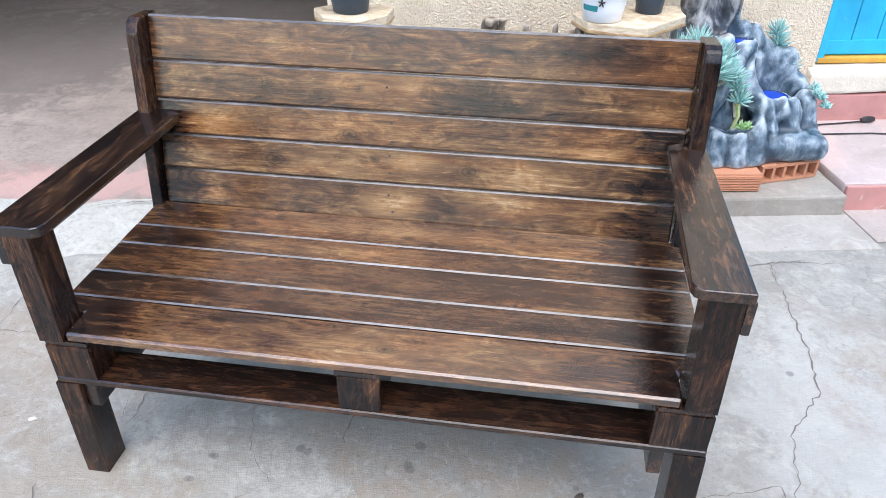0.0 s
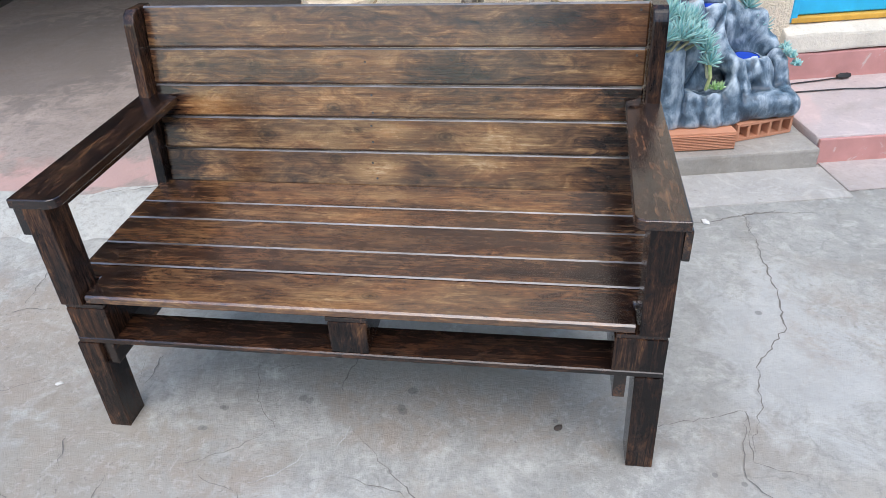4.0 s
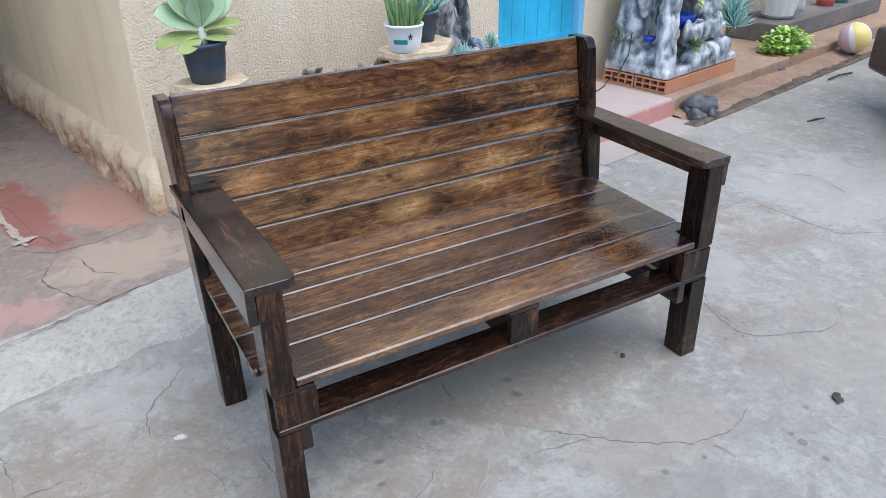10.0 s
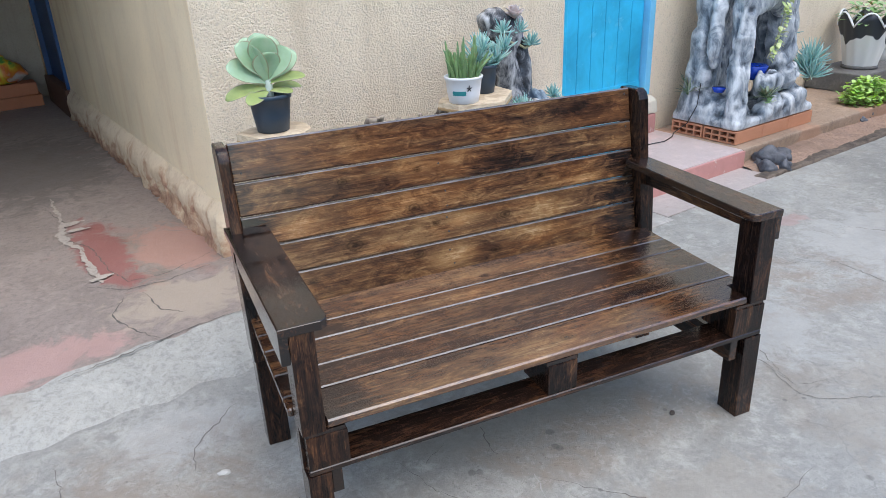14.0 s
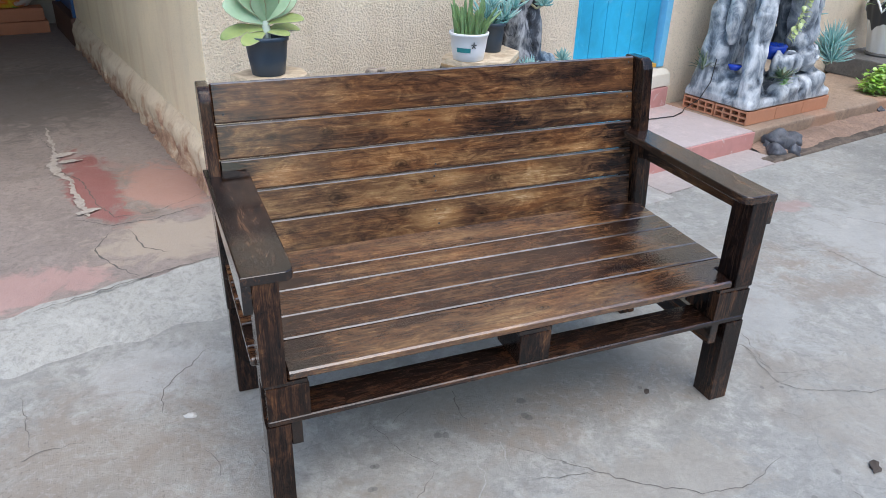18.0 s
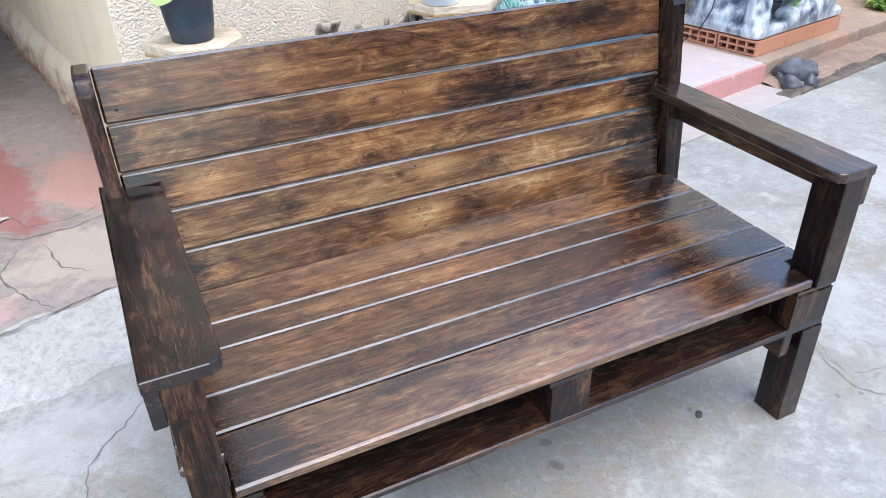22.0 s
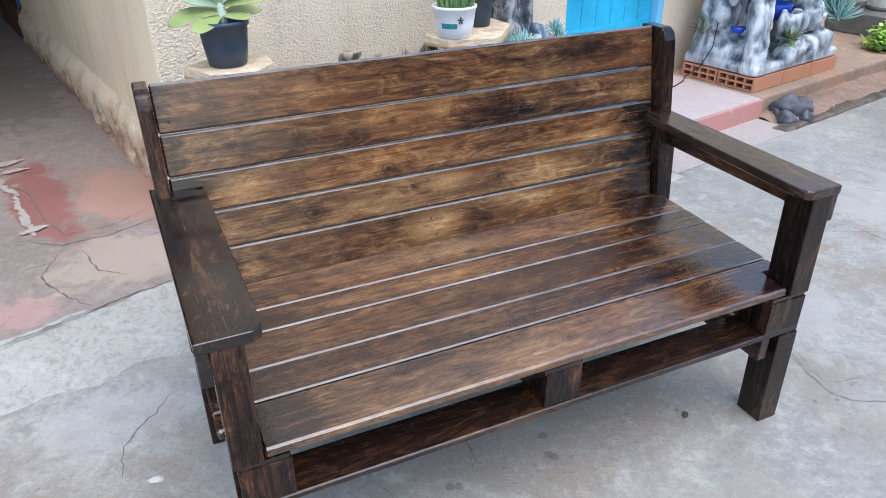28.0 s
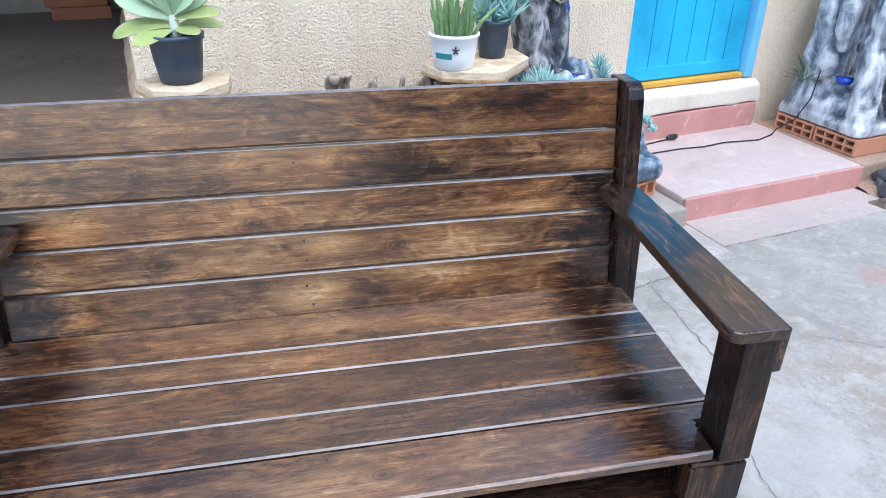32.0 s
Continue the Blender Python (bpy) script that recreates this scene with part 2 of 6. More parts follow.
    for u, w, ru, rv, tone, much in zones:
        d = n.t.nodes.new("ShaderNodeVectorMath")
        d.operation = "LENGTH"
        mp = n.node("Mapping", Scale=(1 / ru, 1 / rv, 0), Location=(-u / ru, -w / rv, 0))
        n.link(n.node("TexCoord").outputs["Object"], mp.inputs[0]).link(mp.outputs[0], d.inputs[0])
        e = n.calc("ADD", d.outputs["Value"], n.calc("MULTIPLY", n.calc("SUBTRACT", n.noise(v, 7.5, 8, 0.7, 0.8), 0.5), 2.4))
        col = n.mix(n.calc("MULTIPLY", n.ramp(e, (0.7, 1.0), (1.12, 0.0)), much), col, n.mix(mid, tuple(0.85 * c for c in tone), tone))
    for u, w, ru, rv in pitted:
        d = n.t.nodes.new("ShaderNodeVectorMath")
        d.operation = "LENGTH"
        mp = n.node("Mapping", Scale=(1 / ru, 1 / rv, 0), Location=(-u / ru, -w / rv, 0))
        n.link(v, mp.inputs[0]).link(mp.outputs[0], d.inputs[0])
        there = n.ramp(n.calc("ADD", d.outputs["Value"], n.calc("MULTIPLY", n.calc("SUBTRACT", mid, 0.5), 1.6)), (0.55, 1.0), (1.15, 0.0))
        tan = n.ramp(n.noise(v, 6.5, 9, 0.7, 0.7), (0.40, 1.0), (0.56, 0.0))
        col = n.mix(n.calc("MULTIPLY", n.calc("MULTIPLY", there, tan), 0.8), col, (0.28, 0.235, 0.19))
        pale = n.ramp(n.noise(v, 34, 8, 0.75, 0.9), (0.53, 0.0), (0.60, 1.0))
        col = n.mix(n.calc("MULTIPLY", n.calc("MULTIPLY", there, pale), 0.3), col, (0.47, 0.45, 0.42))
        pit = n.ramp(n.noise(v, 70, 7, 0.75, 0.5), (0.36, 1.0), (0.43, 0.0))
        col = n.mix(n.calc("MULTIPLY", n.calc("MULTIPLY", there, pit), 0.6), col, (0.15, 0.13, 0.11))
    if oil:
        edge = n.calc("MULTIPLY", n.calc("SUBTRACT", n.noise(v, 60, 4, 0.65), 0.5), 0.9)
        for x, y, r in oil:
            d = n.t.nodes.new("ShaderNodeVectorMath")
            d.operation = "LENGTH"
            mp = n.node("Mapping", Scale=(1 / r, 1 / r, 0), Location=(-x / r, -y / r, 0))
            n.link(v, mp.inputs[0]).link(mp.outputs[0], d.inputs[0])
            col = n.mix(n.calc("MULTIPLY", n.ramp(n.calc("ADD", d.outputs["Value"], edge), (0.75, 1.0), (1.05, 0.0)), 0.55), col, (0.115, 0.112, 0.105))
    n.colour(col)
    n.rough(n.ramp(mid, (0.3, gloss - 0.15), (0.7, gloss + 0.1)))
    n.bump(n.calc("ADD", n.calc("MULTIPLY", fine, 0.6), n.calc("ADD", n.calc("MULTIPLY", mid, 1.2), n.calc("MULTIPLY", grit, 0.3))), 0.5, 0.010)
    return n.m


def stucco(name, base, dirt, bumpy=1.0, scale=1.0):
    """Sprayed roughcast render with large lumps."""
    n = Nodes(name)
    v = n.coords(kind="World")
    lumps = n.noise(v, 105 * scale, 4, 0.6, 0.0)
    cells = n.noise(v, 210 * scale, 2, 0.5, 0.3)
    coarse = n.noise(v, 34 * scale, 3, 0.55, 0.4)
    big = n.noise(v, 1.3, 5, 0.6, 0.3)
    streaks = n.noise(n.coords((5, 5, 0.7), "World"), 1.0, 5, 0.6, 0.4)
    col = n.ramp(big, (0.32, tuple(0.88 * c for c in base)), (0.6, base))
    col = n.mix(n.calc("MULTIPLY", n.ramp(streaks, (0.52, 0.0), (0.70, 1.0)), 0.42), col, dirt)
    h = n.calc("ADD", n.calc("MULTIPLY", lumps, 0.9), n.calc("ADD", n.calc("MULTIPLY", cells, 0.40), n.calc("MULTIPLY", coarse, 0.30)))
    # hollows between the lumps get their shade by colour, from the bump height
    pit_shade = n.ramp(h, (0.62, 1.0), (0.76, 0.0))
    col = n.mix(n.calc("MULTIPLY", pit_shade, 0.30 * bumpy), col, tuple(0.5 * c for c in base))
    n.colour(col).value(Roughness=0.9, Specular_IOR_Level=0.25)
    n.bump(h, 0.9 * bumpy, 0.02)
    return n.m


def paint(name, col, gloss=0.45, vary=0.25, scale=6.0, bump=0.1, under=None, worn=0.62):
    n = Nodes(name)
    v = n.coords(kind="World")
    f = n.noise(v, scale, 6, 0.62, 0.4)
    out = n.ramp(f, (0.3, tuple(c * (1 - vary) for c in col)), (0.7, tuple(min(1, c * (1 + vary)) for c in col)))
    if under:
        out = n.mix(n.ramp(n.noise(v, scale * 2.3, 8, 0.7, 0.6), (worn, 0.0), (worn + 0.05, 1.0)), out, under)
    n.colour(out).value(Roughness=gloss)
    n.bump(n.noise(v, scale * 9, 5, 0.65), bump, 0.006)
    return n.m


def plain(name, col, gloss=0.5, vary=0.12, scale=14.0, bump=0.08):
    return paint(name, col, gloss, vary, scale, bump)


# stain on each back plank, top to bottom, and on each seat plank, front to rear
# black plank ends hold dark stain and the armrests' shade, both as colour
BACK_STAIN_SHADE = (
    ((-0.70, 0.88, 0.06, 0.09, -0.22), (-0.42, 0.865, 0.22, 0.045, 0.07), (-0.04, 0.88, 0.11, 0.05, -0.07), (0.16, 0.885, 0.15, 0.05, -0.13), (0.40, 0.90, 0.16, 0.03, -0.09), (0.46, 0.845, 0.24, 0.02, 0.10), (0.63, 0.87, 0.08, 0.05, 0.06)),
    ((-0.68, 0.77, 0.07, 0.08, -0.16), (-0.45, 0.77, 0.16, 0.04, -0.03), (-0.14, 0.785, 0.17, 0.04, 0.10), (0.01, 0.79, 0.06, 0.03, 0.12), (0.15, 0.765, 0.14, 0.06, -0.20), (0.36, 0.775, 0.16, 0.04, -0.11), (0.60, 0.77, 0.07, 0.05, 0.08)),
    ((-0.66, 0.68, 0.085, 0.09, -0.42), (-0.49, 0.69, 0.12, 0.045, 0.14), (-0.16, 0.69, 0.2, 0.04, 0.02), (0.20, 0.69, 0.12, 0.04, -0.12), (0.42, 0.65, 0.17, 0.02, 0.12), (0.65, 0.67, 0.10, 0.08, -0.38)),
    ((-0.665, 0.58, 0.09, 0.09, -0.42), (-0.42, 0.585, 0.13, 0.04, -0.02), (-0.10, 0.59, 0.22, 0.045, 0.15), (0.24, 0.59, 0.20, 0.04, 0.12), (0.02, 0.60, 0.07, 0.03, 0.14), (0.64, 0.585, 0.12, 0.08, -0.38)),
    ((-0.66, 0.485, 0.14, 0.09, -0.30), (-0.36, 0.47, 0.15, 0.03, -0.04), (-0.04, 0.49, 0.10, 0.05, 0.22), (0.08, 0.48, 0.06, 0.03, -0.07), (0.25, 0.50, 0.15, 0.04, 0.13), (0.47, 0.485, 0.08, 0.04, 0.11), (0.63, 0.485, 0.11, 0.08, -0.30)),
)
BACK_KNOT = (
    ((0.59, 0.645, 0.895, 0.008), (-0.30, 0.64, 0.90, 0.006)),
    ((-0.37, 0.62, 0.775, 0.010), (-0.53, 0.62, 0.775, 0.008), (0.177, 0.622, 0.790, 0.013), (-0.13, 0.62, 0.775, 0.007)),
    ((-0.155, 0.60, 0.662, 0.013), (0.30, 0.605, 0.69, 0.008)),
    ((-0.36, 0.585, 0.583, 0.017), (0.157, 0.585, 0.585, 0.013), (-0.09, 0.59, 0.60, 0.007)),
    ((-0.16, 0.57, 0.515, 0.012), (-0.50, 0.567, 0.50, 0.008), (0.11, 0.567, 0.475, 0.011), (0.56, 0.57, 0.50, 0.010)),
)
SEAT_STAIN = (
    ((-0.60, 0.06, 0.13, 0.10, -0.24), (-0.35, 0.06, 0.15, 0.04, 0.07), (-0.02, 0.03, 0.15, 0.05, 0.10), (0.28, 0.06, 0.18, 0.05, 0.08), (0.47, 0.06, 0.10, 0.05, -0.07), (0.62, 0.05, 0.09, 0.09, -0.30)),
    ((-0.64, 0.17, 0.11, 0.07, -0.14), (-0.2, 0.18, 0.2, 0.04, -0.03), (0.2, 0.17, 0.25, 0.05, -0.04), (0.60, 0.17, 0.10, 0.07, -0.24)),
    ((-0.48, 0.28, 0.16, 0.06, -0.02), (-0.1, 0.28, 0.25, 0.05, 0.06), (0.2, 0.28, 0.2, 0.05, 0.05), (0.53, 0.29, 0.08, 0.05, 0.12), (0.64, 0.27, 0.06, 0.06, -0.14)),
    ((-0.60, 0.38, 0.12, 0.06, -0.12), (-0.1, 0.39, 0.3, 0.04, 0.05), (0.58, 0.38, 0.13, 0.06, -0.22)),
    ((-0.58, 0.49, 0.14, 0.07, -0.16), (-0.15, 0.49, 0.3, 0.05, 0.08), (0.2, 0.49, 0.15, 0.05, 0.05), (0.60, 0.49, 0.12, 0.08, -0.30)),
)
SEAT_KNOT = (
    ((0.05, 0.05, 0.43, 0.012), (-0.33, 0.09, 0.43, 0.007)),
    ((-0.38, 0.17, 0.435, 0.011), (0.36, 0.17, 0.435, 0.008)),
    ((-0.02, 0.25, 0.437, 0.010), (0.46, 0.33, 0.44, 0.010)),
    ((0.30, 0.38, 0.44, 0.007),),
    ((-0.40, 0.48, 0.44, 0.011), (0.02, 0.47, 0.44, 0.008), (0.33, 0.50, 0.44, 0.007)),
)
WOOD_BACK = [wood("stained_back_plank", (0, 0, 0), t, k, st, 1.0, red=r) for t, k, st, r in zip((0.07, 0.08, 0.085, 0.105, 0.105), BACK_KNOT, BACK_STAIN_SHADE, (0.06, 0.0, 0.03, -0.06, -0.04))]
WOOD_SEAT = [wood("glossy_seat_plank", (0, 0, 0), t, k, st, 1.0, coat=1.9, axes=(1, 1, 0)) for t, k, st in zip((-0.005, -0.05, 0.01, -0.025, 0.03), SEAT_KNOT, SEAT_STAIN)]
WOOD_LOW = wood("dark_rail_wood", (0, 0, 0), -0.215, figure=1.1)
WOOD_Z = wood("stained_post_wood", (0, 90, 0), -0.225, figure=1.3, coat=1.38, red=0.08)
WOOD_Y = wood("stained_arm_wood", (0, 0, 90), -0.25, ((-0.655, 0.12, 0.695, 0.013), (0.66, 0.25, 0.695, 0.010)), ((-0.65, 0.06, 0.05, 0.12, 0.13), (-0.67, 0.3, 0.02, 0.25, 0.10), (0.65, 0.05, 0.05, 0.10, 0.12), (0.64, 0.28, 0.012, 0.2, 0.10), (0.70, 0.3, 0.02, 0.3, 0.12)), 1.35, 1.62, (1, 1, 0))


def glint_edge():
    """Pale rubbed plank edges, the sky's glint painted in, under thick varnish."""
    n = Nodes("glint_plank_edge")
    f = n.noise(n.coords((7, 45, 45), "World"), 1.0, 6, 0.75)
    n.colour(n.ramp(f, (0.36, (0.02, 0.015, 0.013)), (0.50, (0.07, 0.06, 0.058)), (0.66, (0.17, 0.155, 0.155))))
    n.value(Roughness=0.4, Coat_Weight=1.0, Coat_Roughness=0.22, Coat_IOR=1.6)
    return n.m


EDGE = glint_edge()
SCREW = plain("sunk_screw_steel", (0.02, 0.017, 0.015), 0.4)
OIL_SPOTS = ((0.076, 0.124, 0.014), (-0.201, 0.134, 0.014), (-0.415, 0.079, 0.009), (-0.443, 0.001, 0.010), (0.233, -0.354, 0.012), (0.645, -0.472, 0.016), (0.643, -0.546, 0.012), (0.097, 0.189, 0.016), (0.648, -0.434, 0.010), (0.365, -0.371, 0.009), (0.927, -0.039, 0.008), (0.864, -0.019, 0.008), (0.487, 0.117, 0.008), (1.25, -0.45, 0.014), (1.10, 0.62, 0.012), (-0.181, 0.126, 0.013), (0.085, 0.111, 0.014), (-0.404, 0.077, 0.01), (0.088, -0.089, 0.008), (-0.433, 0.0, 0.009))
YARD = concrete("worn_yard_concrete", 0.40, 0.245, (1.0, 0.975, 0.885), grain=0.7, craze=0.75, oil=OIL_SPOTS, pitted=((-1.15, 0.35, 0.62, 0.50), (-0.55, -0.25, 0.55, 0.30), (0.25, 0.1, 0.9, 0.18), (1.6, 0.55, 0.5, 0.35)), zones=(
    (-1.15, 0.25, 0.38, 0.32, (0.34, 0.295, 0.24), 0.55), (-0.35, -0.30, 0.5, 0.16, (0.50, 0.50, 0.47), 0.55), (0.32, -0.25, 0.32, 0.16, (0.36, 0.32, 0.26), 0.5), (-0.95, 0.72, 0.24, 0.16, (0.50, 0.49, 0.46), 0.5), (1.3, -0.35, 0.5, 0.4, (0.37, 0.335, 0.28), 0.45),
    (1.15, 0.45, 0.25, 0.4, (0.46, 0.46, 0.44), 0.5), (-0.75, -0.1, 0.2, 0.3, (0.34, 0.30, 0.25), 0.45), (2.4, 0.6, 0.6, 0.5, (0.48, 0.47, 0.44), 0.5), (-1.7, -0.2, 0.5, 0.4, (0.47, 0.46, 0.43), 0.5), (2.1, 1.1, 0.16, 0.07, (0.42, 0.25, 0.22), 0.5),
    # third patch of this row: the bench's shade, put into the ground colour
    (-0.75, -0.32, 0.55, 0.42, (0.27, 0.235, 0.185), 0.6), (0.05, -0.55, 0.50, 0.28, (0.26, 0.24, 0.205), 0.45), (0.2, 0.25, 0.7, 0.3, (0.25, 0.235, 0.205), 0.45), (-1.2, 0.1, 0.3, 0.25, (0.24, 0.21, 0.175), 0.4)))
PASSAGE = concrete("worn_red_painted_floor", 0.36, 0.25, (1.0, 0.83, 0.73), 0.2, 0.58, 0.6, (0.42, 0.19, 0.16), 1.0, (
    (-0.98, -0.50, 0.42, 0.17, (0.52, 0.33, 0.295), 0.8), (-1.8, -0.28, 0.45, 0.16, (0.48, 0.31, 0.27), 0.65), (-0.30, -0.32, 0.32, 0.22, (0.47, 0.39, 0.31), 0.8), (-0.20, 0.25, 0.22, 0.36, (0.50, 0.28, 0.22), 0.75),
    # last two patches paint the roofed passage's shade into the floor colour
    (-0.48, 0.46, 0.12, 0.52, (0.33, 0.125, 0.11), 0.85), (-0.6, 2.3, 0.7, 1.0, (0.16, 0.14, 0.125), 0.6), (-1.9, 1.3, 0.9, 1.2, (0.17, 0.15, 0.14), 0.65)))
MORTAR = concrete("pale_mortar_ramp", 0.43, 0.31, (1.0, 0.975, 0.88))
SLAB = concrete("grey_slab_concrete", 0.40, 0.28, (1.0, 0.915, 0.80), grain=0.5)
STRIP = concrete("pale_apron_concrete", 0.44, 0.34, (1.0, 0.95, 0.87), grain=0.5)
PINK = concrete("faded_pink_landing", 0.52, 0.43, (1.0, 0.83, 0.79), 0.3, 0.52, 0.6, (0.54, 0.34, 0.31), grain=0.35)
APRON = concrete("faint_pink_apron", 0.44, 0.36, (1.0, 0.87, 0.81), grain=0.4)
REDRISER = paint("red_painted_riser", (0.50, 0.24, 0.215), 0.6, 0.15, 5, 0.15, (0.56, 0.42, 0.38), 0.58)
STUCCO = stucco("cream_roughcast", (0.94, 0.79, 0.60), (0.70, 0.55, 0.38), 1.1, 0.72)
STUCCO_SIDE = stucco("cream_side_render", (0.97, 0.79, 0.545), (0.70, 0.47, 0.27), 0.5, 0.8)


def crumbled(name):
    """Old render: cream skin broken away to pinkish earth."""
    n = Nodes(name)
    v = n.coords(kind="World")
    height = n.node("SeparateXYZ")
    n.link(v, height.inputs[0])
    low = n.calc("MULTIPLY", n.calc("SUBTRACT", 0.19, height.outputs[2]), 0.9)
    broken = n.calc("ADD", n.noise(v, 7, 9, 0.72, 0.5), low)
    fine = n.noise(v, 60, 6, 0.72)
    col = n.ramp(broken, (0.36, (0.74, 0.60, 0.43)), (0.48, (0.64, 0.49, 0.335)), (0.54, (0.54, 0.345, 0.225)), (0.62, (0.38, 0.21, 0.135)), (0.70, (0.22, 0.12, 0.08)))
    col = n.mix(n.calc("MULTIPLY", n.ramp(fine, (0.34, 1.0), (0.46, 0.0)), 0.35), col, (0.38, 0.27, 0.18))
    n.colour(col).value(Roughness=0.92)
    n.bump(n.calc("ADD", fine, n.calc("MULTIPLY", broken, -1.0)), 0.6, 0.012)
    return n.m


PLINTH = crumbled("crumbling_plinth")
THRESH = stucco("cream_threshold", (0.66, 0.60, 0.50), (0.42, 0.38, 0.32), 0.35, 0.5)
GREYWALL = stucco("grey_shed_wall", (0.42, 0.37, 0.30), (0.16, 0.14, 0.12), 0.5, 0.4)
# near-black tone stands for the shade under the passage roof
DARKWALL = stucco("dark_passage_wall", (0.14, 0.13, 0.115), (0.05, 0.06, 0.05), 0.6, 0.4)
ROOFM = plain("roof_sheet", (0.25, 0.23, 0.21), 0.6)
BLUE = paint("bright_blue_door_paint", (0.018, 0.40, 0.64), 0.42, 0.25, 3.0, 0.12, (0.08, 0.46, 0.68), 0.60)
PALEBLUE = paint("pale_blue_frame_paint", (0.16, 0.50, 0.74), 0.45, 0.15, 4.0, 0.1)
DEEPBLUE = paint("deep_blue_door_paint", (0.006, 0.055, 0.17), 0.45, 0.2, 3.0)
YELLOW = paint("yellow_sill_paint", (0.62, 0.33, 0.05), 0.5, 0.25, 9.0)

# ---------------------------------------------------------------- mesh helpers
AZ = 11.3
HM = pose(-0.6, 1.91, 0, 0, 0, AZ)


def hs(u, v, z=0.0):
    """House axes (u along the front wall, v into it) to the world."""
    return HM @ Vector((u, v, z))


def finish(bm, name, mat, smooth=False):
    me = bpy.data.meshes.new(name)
    bmesh.ops.recalc_face_normals(bm, faces=bm.faces)
    bm.to_mesh(me)
    bm.free()
    for m in mat if isinstance(mat, (list, tuple)) else (mat,):
        me.materials.append(m)
    if smooth:
        for p in me.polygons:
            p.use_smooth = True
    return me


def thing(name, label, category, m=None, group="", bm=None, mat=None, kind="", smooth=False):
    """A top-level thing: a mesh of its own, or an Empty that parents its parts."""
    ob = new(name, finish(bm, name, mat, smooth) if bm else None)
    if m is not None:
        ob.matrix_basis = m
    return tagged(ob, label, category, group, kind)


def part(name, bm, mat, parent, label="", m=None, smooth=False):
    ob = new(name, finish(bm, name, mat, smooth))
    ob.parent = parent
    if m is not None:
        ob.matrix_basis = m
    if label:
        ob["label"] = label
    return ob


def share(name, me, parent, m=None):
    ob = new(name, me)
    ob.parent = parent
    if m is not None:
        ob.matrix_basis = m
    return ob


def box(x0, x1, y0, y1, z0, z1, bevel=0.004, seg=2, bm=None, rough=0.0, cuts=0):
    own = bmesh.new()
    bmesh.ops.create_cube(own, size=1.0)
    for v in own.verts:
        v.co = Vector((x0 + (v.co.x + 0.5) * (x1 - x0), y0 + (v.co.y + 0.5) * (y1 - y0), z0 + (v.co.z + 0.5) * (z1 - z0)))
    if bevel > 0:
        bmesh.ops.bevel(own, geom=list(own.edges), offset=bevel, segments=seg, affect="EDGES", profile=0.6)
    if cuts:
        bmesh.ops.subdivide_edges(own, edges=list(own.edges), cuts=cuts, use_grid_fill=True)
    if rough:
        for v in own.verts:
            v.co += Vector(noise.noise_vector(v.co * 9)) * rough
    return join(bm, own)


def join(bm, own):
    if bm is None:
        return own
    me = bpy.data.meshes.new("joined")
    own.to_mesh(me)
    own.free()
    bm.from_mesh(me)
    bpy.data.meshes.remove(me)
    return bm


def prism(points, axis, lo, hi, bevel=0.003, seg=2, bm=None):
    """A flat outline pushed along an axis: 'x' takes (y, z), 'y' takes (x, z), 'z' takes (x, y)."""
    own = bmesh.new()
    put3 = {"x": lambda a, b, c: (c, a, b), "y": lambda a, b, c: (a, c, b), "z": lambda a, b, c: (a, b, c)}[axis]
    low = [own.verts.new(put3(a, b, lo)) for a, b in points]
    top = [own.verts.new(put3(a, b, hi)) for a, b in points]
    own.faces.new(low)
    own.faces.new(top[::-1])
    for i in range(len(points)):
        j = (i + 1) % len(points)
        own.faces.new((low[i], low[j], top[j], top[i]))
    bmesh.ops.recalc_face_normals(own, faces=own.faces)
    if bevel > 0:
        bmesh.ops.bevel(own, geom=list(own.edges), offset=bevel, segments=seg, affect="EDGES", profile=0.6)
    return join(bm, own)


def lathe(profile, seg=28, bm=None, at=(0, 0, 0)):
    """Turned shape from (radius, z) pairs."""
    own = bmesh.new()
    rings = []
    for r, z in profile:
        rings.append([own.verts.new((at[0] + r * math.cos(a * math.tau / seg), at[1] + r * math.sin(a * math.tau / seg), at[2] + z)) for a in range(seg)])
    for a, b in zip(rings, rings[1:]):
        for i in range(seg):
            j = (i + 1) % seg
            own.faces.new((a[i], a[j], b[j], b[i]))
    own.faces.new(rings[0][::-1])
    own.faces.new(rings[-1])
    return join(bm, own)


def tube(points, radius, seg=8, bm=None, taper=None, flat=1.0):
    """A round rod along points; radius may be a list."""
    own = bmesh.new()
    pts = [Vector(p) for p in points]
    rings = []
    for i, p in enumerate(pts):
        d = (pts[min(i + 1, len(pts) - 1)] - pts[max(i - 1, 0)]).normalized()
        side = d.cross(Vector((0, 0, 1)))
        if side.length < 0.1:
            side = d.cross(Vector((0, 1, 0)))
        side.normalize()
        up = side.cross(d)
        r = radius[i] if isinstance(radius, (list, tuple)) else radius
        rings.append([own.verts.new(p + (side * math.cos(a * math.tau / seg) + up * flat * math.sin(a * math.tau / seg)) * r) for a in range(seg)])
    for a, b in zip(rings, rings[1:]):
        for i in range(seg):
            j = (i + 1) % seg
            own.faces.new((a[i], a[j], b[j], b[i]))
    own.faces.new(rings[0][::-1])
    own.faces.new(rings[-1])
    return join(bm, own)


